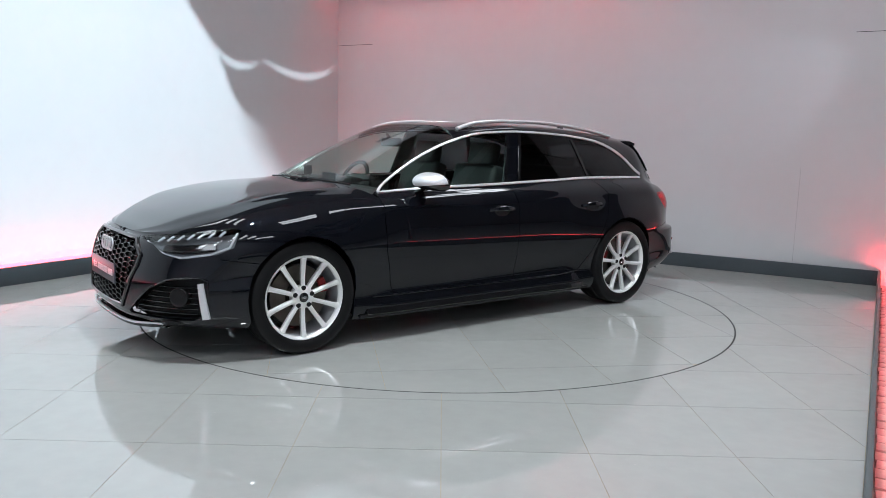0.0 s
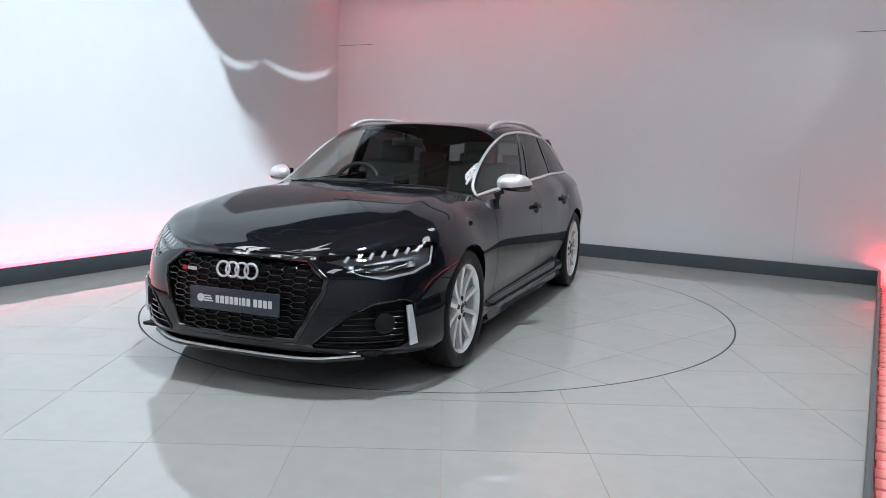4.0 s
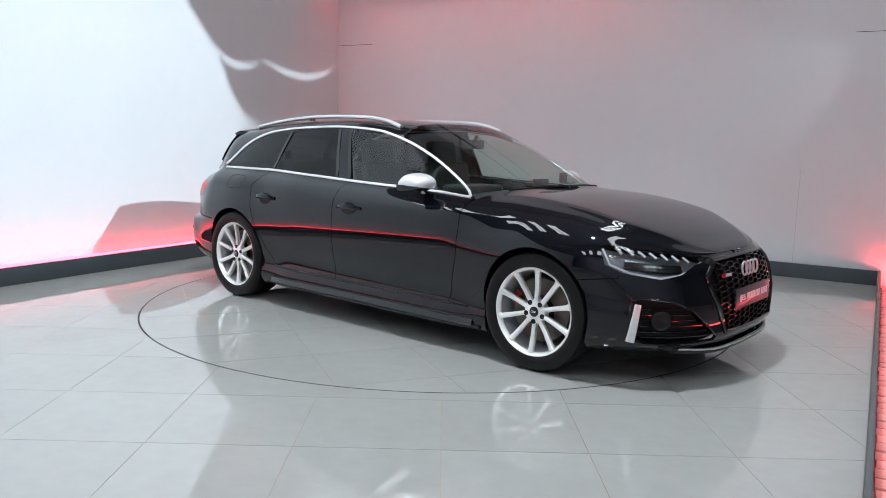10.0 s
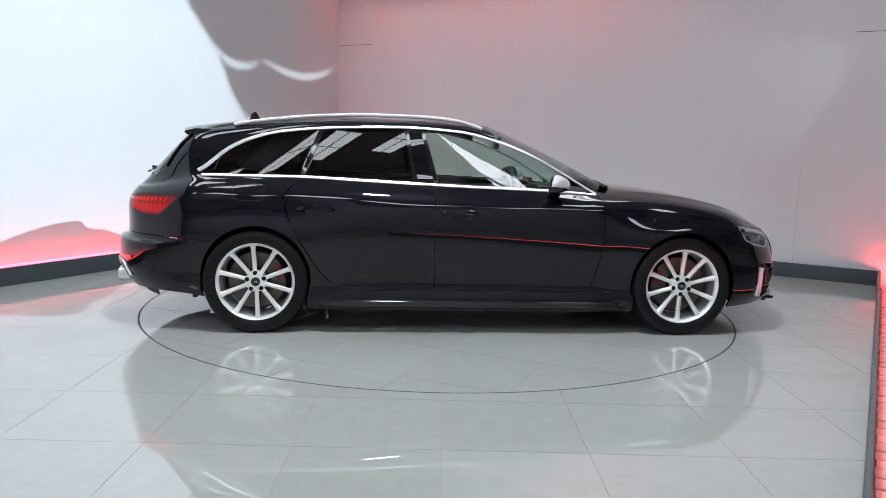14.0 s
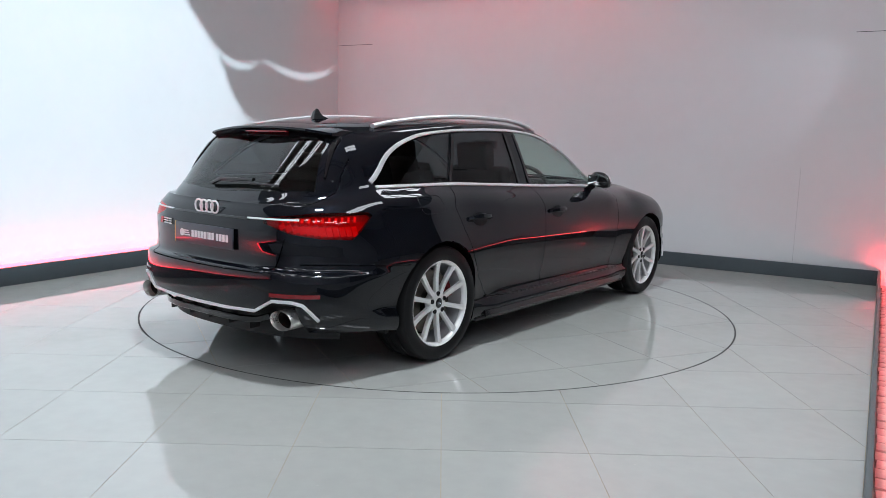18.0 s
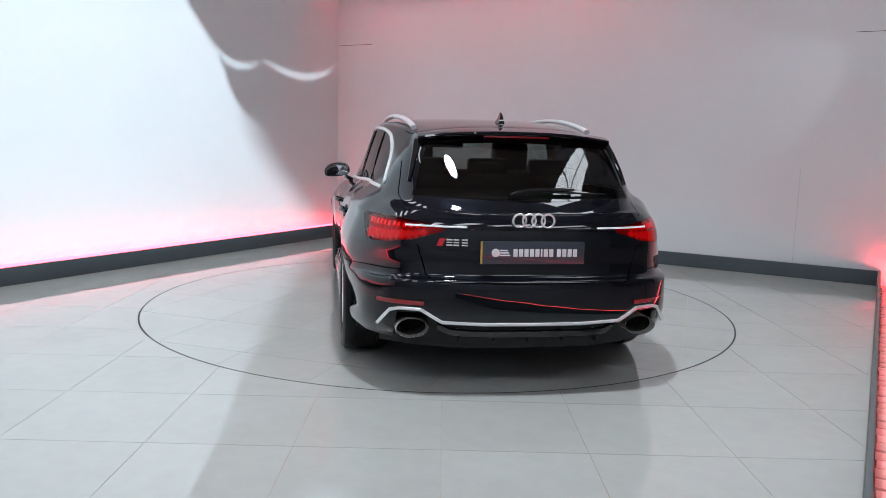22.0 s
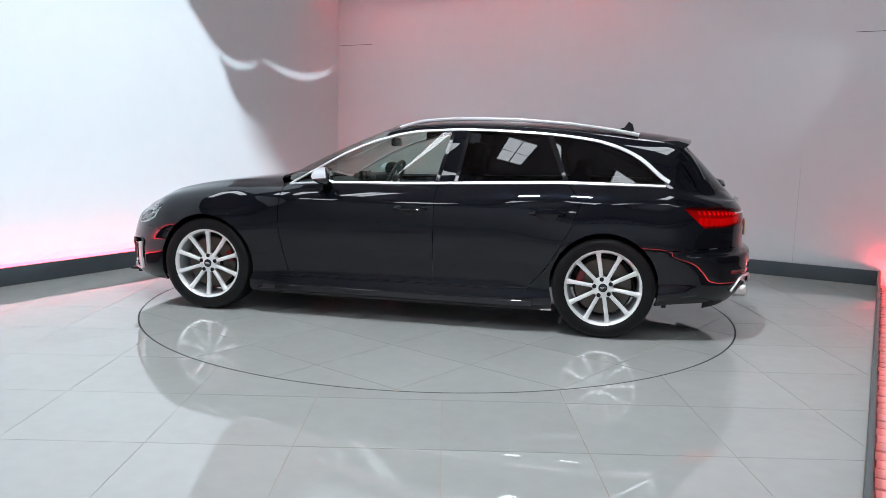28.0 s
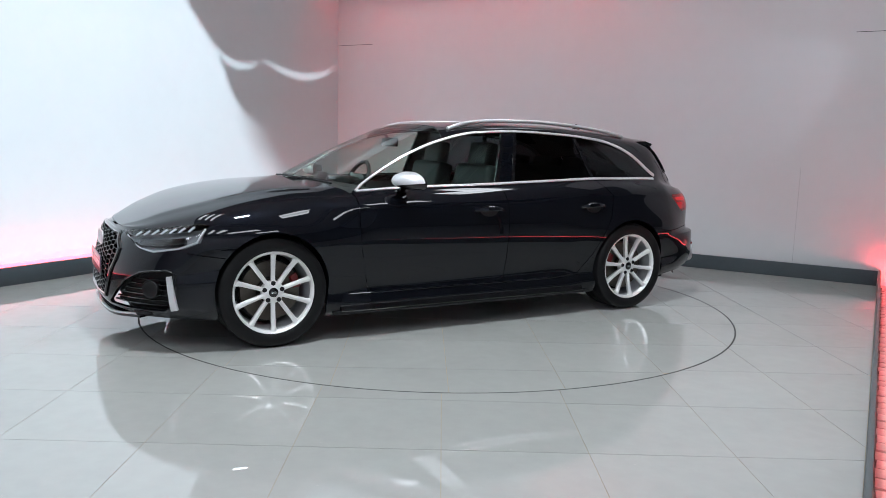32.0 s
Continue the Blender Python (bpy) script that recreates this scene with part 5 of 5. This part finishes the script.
part("diffuser", patch(lambda y, z: Vector((-2.36 + 0.25 * (abs(y) / 0.74) ** 3 + 0.10 * (0.42 - z), y, z)), lin(-0.74, 0.74, 20), lin(0.215, 0.430, 5)), M_BLACK, car, "matt black rear diffuser")
for y in (-0.36, -0.18, 0.0, 0.18, 0.36):
    part("diffuser_fin", box((-2.36, y, 0.29), (0.07, 0.010, 0.06), None, 0.003), M_BLACK, car)
part("diffuser_bar", tube([Vector((-2.44 + 0.10 * (abs(y) / 0.46) ** 4, y, 0.315 + 0.02 * smooth(0.40, 0.46, abs(y)))) for y in lin(-0.46, 0.46, 16)], bar_section(0.012, 0.016)), M_GLOSS, car)


def tailpipe():
    bm = bmesh.new()
    rows = []
    for k in range(33):
        a = 2 * math.pi * k / 32
        rows.append([Vector((x, 0.600 + 0.082 * r * math.cos(a), 0.338 + 0.050 * r * math.sin(a))) for r, x in ((0.98, -2.15), (1.0, -2.365), (1.02, -2.382), (0.99, -2.388), (0.93, -2.380), (0.90, -2.34))])
    grid(bm, rows)
    bmesh.ops.remove_doubles(bm, verts=bm.verts, dist=1e-5)
    bmesh.ops.recalc_face_normals(bm, faces=bm.faces)
    return bm


pipes = on_both("tailpipe", tailpipe, M_EXHAUST, car, "large oval brushed steel tailpipe")


def pipe_core():
    bm = bmesh.new()
    rows = []
    for k in range(33):
        a = 2 * math.pi * k / 32
        rows.append([Vector((x, 0.600 + 0.082 * r * math.cos(a), 0.338 + 0.050 * r * math.sin(a))) for r, x in ((0.90, -2.34), (0.86, -2.22), (0.0, -2.22))])
    grid(bm, rows)
    bmesh.ops.remove_doubles(bm, verts=bm.verts, dist=1e-5)
    bmesh.ops.recalc_face_normals(bm, faces=bm.faces)
    return bm


on_both("pipe_bore", pipe_core, M_BORE, pipes, "sooty bore")
# fuel flap on the right side
flap = []
for k in range(28):
    a = 2 * math.pi * k / 28
    sx, sz = math.copysign(abs(math.cos(a)) ** 0.45, math.cos(a)), math.copysign(abs(math.sin(a)) ** 0.45, math.sin(a))
    h = side(-1.455 + 0.100 * sx, 0.905 + 0.050 * sz, 0.0004)
    flap.append(Vector((h.x, -h.y, h.z)))
part("fuel_flap_line", tube(flap, ring(0.0016, n=5), True, [skin_normal(p) for p in flap]), M_GAP, car, "round-cornered fuel flap joint")
# sill blade and arch lips
on_both("sill_edge", lambda: tube([side(x, 0.286 + 0.02 * smooth(-0.6, -0.95, x), 0.002) for x in lin(0.93, -0.93, 24)], ring(0.0055, n=8), ups=[Vector((0, 1, 0.3))] * 25), M_PAINT, car, "rounded gloss black sill edge")
on_both("sill_blade", lambda: tube([side(x, 0.20, 0.006) for x in lin(0.98, -0.95, 20)], bar_section(0.020, 0.006, 0.6), ups=[Vector((0, 1, 0.3))] * 21), M_GLOSS, car, "gloss black sill blade")


# ---------------------------------------------------------------- cabin
def soft(size, centre, m=None, puff=0.3, seg=3):
    """A padded block with generous rounding."""
    bm = bmesh.new()
    add_box(bm, (0, 0, 0), size, None, min(size) * puff)
    t = Matrix.Translation(centre)
    bmesh.ops.transform(bm, matrix=t @ m if m is not None else t, verts=bm.verts)
    return bm


for y in (0.36, -0.36):
    seat = part("front_seat", soft((0.52, 0.50, 0.16), (0.02, y, 0.50), pose(0, 0, 0, 0, -8, 0)), M_SEAT, car, "black leather sports seat", angle=60)
    part("backrest", soft((0.14, 0.48, 0.60), (-0.27, y, 0.80), pose(0, 0, 0, 0, -14, 0)), M_SEAT, seat, angle=60)
    part("headrest", soft((0.10, 0.27, 0.19), (-0.370, y, 1.165), pose(0, 0, 0, 0, -10, 0)), M_SEAT, seat, angle=60)
bench = part("rear_bench", soft((0.50, 1.25, 0.18), (-0.85, 0, 0.50)), M_SEAT, car, "black leather rear bench", angle=60)
part("backrest", soft((0.14, 1.25, 0.58), (-1.15, 0, 0.80), pose(0, 0, 0, 0, -16, 0)), M_SEAT, bench, angle=60)
for y in (-0.40, 0, 0.40):
    part("headrest", soft((0.09, 0.25, 0.15), (-1.225, y, 1.085), pose(0, 0, 0, 0, -10, 0)), M_SEAT, bench, angle=60)
prof = [(0.98, 0.70), (0.98, 0.925), (0.80, 0.948), (0.62, 0.940), (0.50, 0.905), (0.46, 0.84), (0.50, 0.70)]
bm = bmesh.new()
rows = [[Vector((x, y, z - 0.03 * (abs(y) / 0.68) ** 3)) for x, z in prof] for y in lin(-0.68, 0.68, 14)]
grid(bm, rows)
bmesh.ops.recalc_face_normals(bm, faces=bm.faces)
dash = part("dashboard", bm, M_SEAT, car, "black dashboard with a cowl over the dials", angle=50)
part("dial_cowl", soft((0.20, 0.36, 0.07), (0.56, -0.36, 0.945)), M_SEAT, dash, angle=60)
part("display", box((0.50, 0.0, 0.955), (0.02, 0.26, 0.11), None, 0.005), M_GLOSS, dash, "black upright display")
part("sticker_sheet", box((0.80, 0.06, 0.985), (0.004, 0.19, 0.075), pose(0, 0, 0, 0, 0, 0)), M_PLATE, dash, "grey sheet on the dashboard")
sw = pose(0.36, -0.36, 0.915, 0, -24, 0)
wheel_rim = part("steering_wheel", tube([sw @ Vector((0, 0.183 * math.cos(t), 0.183 * math.sin(t))) for t in lin(0, 2 * math.pi, 36)[:-1]], ring(0.016, n=8), True, [sw.to_3x3() @ Vector((1, 0, 0))] * 36), M_SEAT, car, "black leather steering wheel")
part("wheel_boss", soft((0.05, 0.15, 0.13), (0.375, -0.36, 0.91), pose(0, 0, 0, 0, -24, 0)), M_SEAT, wheel_rim, angle=60)
for a, b in (((0, 0.06, 0), (0, 0.175, 0)), ((0, -0.06, 0), (0, -0.175, 0)), ((0, 0, -0.06), (0, 0, -0.175))):
    part("wheel_spoke", tube([sw @ Vector(a), sw @ Vector(b)], bar_section(0.014, 0.008), ups=[(1, 0, 0.4)] * 2), M_CHROME, wheel_rim)
mir = part("rear_view_mirror", soft((0.03, 0.24, 0.065), (0.24, 0, 1.245)), M_GLOSS, car, "black rear view mirror", angle=60)
part("mirror_stem", tube([(0.25, 0, 1.26), (0.28, 0, 1.305)], ring(0.012, n=8)), M_GLOSS, mir)
part("cabin_floor", box((-0.45, 0, 0.32), (3.0, 1.40, 0.05)), M_LINER, car, "dark cabin carpet", smooth=False)
part("luggage_cover", box((-1.66, 0, 0.96), (0.80, 1.22, 0.02), None, 0.004), M_LINER, car, "black luggage cover")
for nm, x0, x1 in (("front_door", 0.78, -0.22), ("rear_door", -0.30, -1.05)):
    on_both("door_card", lambda x0=x0, x1=x1: box(((x0 + x1) / 2, 0.74, 0.66), (x0 - x1, 0.03, 0.50), None, 0.01), M_SEAT, DOOR[nm], "black inner door panel")
part("bulkhead", box((1.02, 0, 0.62), (0.03, 1.30, 0.58)), M_BLACK, car, smooth=False)

# the tail is drawn in a little: one easing of length behind the rear wheels for every part
eased = set()
for ob in car.children_recursive:
    if ob.data and ob.data.name not in eased and not any(k in (ob.parent.name + ob.name) for k in ("wheel",)) or (ob.data and "liner" in ob.name and ob.data.name not in eased):
        eased.add(ob.data.name)
        at = ob.matrix_basis.translation.x
        for v in ob.data.vertices:
            v.co.x += 0.050 * smooth(-1.76, -2.30, v.co.x + at)

# ---------------------------------------------------------------- added shading plates of the flood lamp
plates, slots = flag()
PF = (A, Vector((0, 0, 1)))
for k, (outline, d) in enumerate(plates):
    sheet = bmesh.new()
    sheet.faces.new([sheet.verts.new(ab(a, 4.2 - d, z)) for a, z in outline])
    if k == 0:
        for hole in slots:
            bmesh.ops.delete(sheet, geom=cut(sheet, hole, PF, everywhere), context="FACES")
    r = bmesh.ops.extrude_face_region(sheet, geom=list(sheet.faces))
    bmesh.ops.translate(sheet, vec=B * 0.003, verts=[v for v in r["geom"] if isinstance(v, bmesh.types.BMVert)])
    bmesh.ops.recalc_face_normals(sheet, faces=sheet.faces)
    part("flag", sheet, M_BLACK, lamp, "black slotted shading plate" if k == 0 else "black shading plate", smooth=False)
part("housing", box((0, 0, 0.10), (0.30, 0.22, 0.20), look(LAMP + B * 0.08, ab(-1.0, -3.2, 0.6)), 0.02), M_BLACK, lamp)
part("stand", tube([LAMP + B * 0.3 + Vector((0, 0, -0.02)), ab(-0.1, 4.5, 0.0)], ring(0.025, n=10), ups=[(1, 0, 0)] * 2), M_STEEL, lamp, "steel stand pole")
part("stand_arm", tube([LAMP + B * 0.3, LAMP + B * 0.12], ring(0.02, n=8)), M_STEEL, lamp)
part("flag_arm", tube([LAMP + B * 0.3 + Vector((0, 0, 0.2)), LAMP + A * 0.6 - B * 0.7 + Vector((0, 0, -0.1))], ring(0.012, n=8)), M_STEEL, lamp)

washer = tagged(empty("wall_washer"), "black wall washer lamp on a bracket above the back wall", "lamp")
part("housing", box((0, 0, 0.11), (0.20, 0.14, 0.16), look(WASHER, WASHER + ab(0.195, -0.862, -0.468)), 0.015), M_BLACK, washer)
part("bracket", tube([WASHER - ab(0.03, -0.17, -0.10), WASHER - ab(0.0, -0.3, 0.0), ab(3.22, 4.9, 3.1)], ring(0.018, n=8)), M_STEEL, washer, "steel wall bracket")

# ---------------------------------------------------------------- turntable and floor tiles
DISC = 2.206
PITCH, X0, Y0 = 0.6115, 0.028, -2.930
turntable = tagged(empty("turntable"), "round floor turntable paved with polished grey tiles", "turntable")
bm = bmesh.new()
bmesh.ops.create_circle(bm, cap_ends=True, segments=160, radius=DISC - 0.006)
bmesh.ops.translate(bm, vec=(0, 0, -0.0012), verts=bm.verts)
part("disc_bed", bm, M_GROUT, turntable, "thin grout bed of the turntable", smooth=False)
bm = bmesh.new()
add_sweep(bm, [((DISC + 0.001) * math.cos(a), (DISC + 0.001) * math.sin(a), -0.004) for a in [2 * math.pi * i / 160 for i in range(160)]], [(-0.0055, -0.004), (0.0055, -0.004), (0.0055, 0.0034), (-0.0055, 0.0034)], True)
tagged(link("turntable_gap", bm, M_GAP, smooth=False), "dark narrow gap round the turntable", "gap", kind="structure")


def tile_poly(x0, y0, x1, y1, keep_outside, r):
    """A square tile trimmed by the circle of the turntable, as a polygon."""
    n = 30
    pts = [(x0 + (x1 - x0) * i / n, y0) for i in range(n)] + [(x1, y0 + (y1 - y0) * i / n) for i in range(n)]
    pts += [(x1 - (x1 - x0) * i / n, y1) for i in range(n)] + [(x0, y1 - (y1 - y0) * i / n) for i in range(n)]
    corners = {0, n, 2 * n, 3 * n}
    gone = [(math.hypot(*p) < r) == keep_outside for p in pts]
    if not any(gone):
        return [(x0, y0), (x1, y0), (x1, y1), (x0, y1)]
    if all(gone):
        return None

    def crossing(p, q):
        a, b = 0.0, 1.0
        for _ in range(30):
            m = (a + b) / 2
            inside_now = math.hypot(p[0] + (q[0] - p[0]) * m, p[1] + (q[1] - p[1]) * m) < r
            if inside_now == keep_outside:
                b = m
            else:
                a = m
        return p[0] + (q[0] - p[0]) * a, p[1] + (q[1] - p[1]) * a

    k = len(pts)
    first = next(i for i in range(k) if not gone[i] and gone[i - 1])
    out, i = [], 0
    while i < k:
        a = (first + i) % k
        if not gone[a]:
            if a in corners:
                out.append(pts[a])
            i += 1
            continue
        j = i
        while gone[(first + j) % k] and j < k:
            j += 1
        p = crossing(pts[(a - 1) % k], pts[a])
        q = crossing(pts[(first + j) % k], pts[(first + j - 1) % k])
        t0, t1 = math.atan2(p[1], p[0]), math.atan2(q[1], q[0])
        d = (t1 - t0 + math.pi) % (2 * math.pi) - math.pi
        steps = max(1, int(abs(d) * r / 0.04))
        out += [(r * math.cos(t0 + d * s / steps), r * math.sin(t0 + d * s / steps)) for s in range(steps + 1)]
        i = j
    area = 0.5 * sum(a[0] * b[1] - b[0] * a[1] for a, b in zip(out, out[1:] + out[:1]))
    return out if len(out) > 2 and abs(area) > 0.0004 else None


def clip(poly, axis, limit, sign):
    """Keeps the part of a polygon beyond (sign 1) or short of (sign -1) a line across an axis."""
    if not poly:
        return poly
    val = lambda p: sign * (p[0] * axis.x + p[1] * axis.y - limit)
    out = []
    for p, q in zip(poly, poly[1:] + poly[:1]):
        a, b = val(p), val(q)
        if a >= 0:
            out.append(p)
        if a * b < 0:
            k = a / (a - b)
            out.append((p[0] + (q[0] - p[0]) * k, p[1] + (q[1] - p[1]) * k))
    return out


def tile_mesh(poly, top):
    bm = prism(poly, 0.010, pose(0, 0, top - 0.010))
    return bm


square = None
G = 0.0015
for i in range(-22, 24):
    for j in range(-13, 26):
        x0, y0 = X0 + PITCH * i, Y0 + PITCH * j
        c = Vector((x0 + PITCH / 2, y0 + PITCH / 2, 0))
        if c.dot(B) < SKIRT_L - 0.45 or c.dot(B) > KERB + 0.40 or c.dot(A) > WALL_B + 0.45 or c.dot(A) < -5.0:
            continue
        poly = tile_poly(x0 + G, y0 + G, x0 + PITCH - G, y0 + PITCH - G, True, DISC + 0.007)
        if poly is None:
            continue
        poly = clip(clip(clip(poly, B, SKIRT_L, 1), B, KERB - 0.002, -1), A, -4.9, 1)
        if len(poly) < 3:
            continue
        if len(poly) == 4 and abs(poly[2][0] - poly[0][0] - PITCH + 2 * G) < 1e-6 and poly[0] == (x0 + G, y0 + G):
            if square is None:
                bm = tile_mesh([(0, 0), (PITCH - 2 * G, 0), (PITCH - 2 * G, PITCH - 2 * G), (0, PITCH - 2 * G)], 0.0)
                ob = link("tile", bm, M_TILE, floor, smooth=False)
                square = ob.data
            else:
                ob = new("tile", square)
                ob.parent = floor
            ob.location = (x0 + G, y0 + G, 0.0)
        else:
            link("tile", tile_mesh(poly, 0.0), M_TILE, floor, smooth=False)
TURN, TX, TY = radians(62), -0.035, 0.012
for i in range(-5, 6):
    for j in range(-5, 6):
        x0, y0 = TX + PITCH * i, TY + PITCH * j
        poly = tile_poly(x0 + G, y0 + G, x0 + PITCH - G, y0 + PITCH - G, False, DISC - 0.005)
        if poly is None:
            continue
        link("tile", tile_mesh(poly, 0.0), M_TILE, turntable, smooth=False).matrix_basis = Matrix.Rotation(TURN, 4, "Z")


# ---------------------------------------------------------------- what moves: the turntable and the car on it
def motions():
    turns = [(0, -142.80), (0.6, -142.77), (1, -141.48), (1.5, -138.89), (2, -134.40), (2.5, -129.15), (3, -123.27), (3.5, -117.40), (4.5, -105.59), (5.5, -93.78),
             (6, -87.73), (6.5, -81.81), (7, -75.89), (7.5, -70.04), (8, -64.24), (8.5, -58.44), (9, -52.56), (9.5, -46.63), (10, -40.75), (10.5, -34.97), (11, -29.25),
             (11.5, -23.59), (12, -18.05), (12.5, -12.60), (13, -7.11), (13.5, -1.41), (14, 4.56), (14.5, 10.52), (15.5, 22.31), (16.5, 34.11), (17, 40.00), (17.5, 45.77),
             (18, 51.60), (18.5, 57.50), (19, 63.48), (19.5, 69.47), (20, 75.44), (20.5, 81.37), (21, 87.31), (21.5, 93.30), (22, 99.23), (22.5, 105.14), (23, 111.01),
             (23.5, 116.84), (24, 122.61), (24.5, 128.32), (25, 133.90), (25.5, 139.25), (26.5, 150.99), (27.5, 162.73), (28, 168.27), (28.5, 173.82), (29, 179.45), (29.5, 185.28),
             (30, 191.45), (30.5, 197.06), (31, 202.43), (31.5, 206.67), (32, 209.41)]
    off = Vector((0.152, -0.117, 0))
    rows_t, rows_c = [], []
    for t, a in turns:
        p = Matrix.Rotation(radians(a), 3, "Z") @ off
        rows_t.append((t, pose(0, 0, 0, 0, 0, a)))
        rows_c.append((t, pose(p.x, p.y, 0, 0, 0, a)))
    walk(turntable, rows_t)
    walk(car, rows_c)


motions()
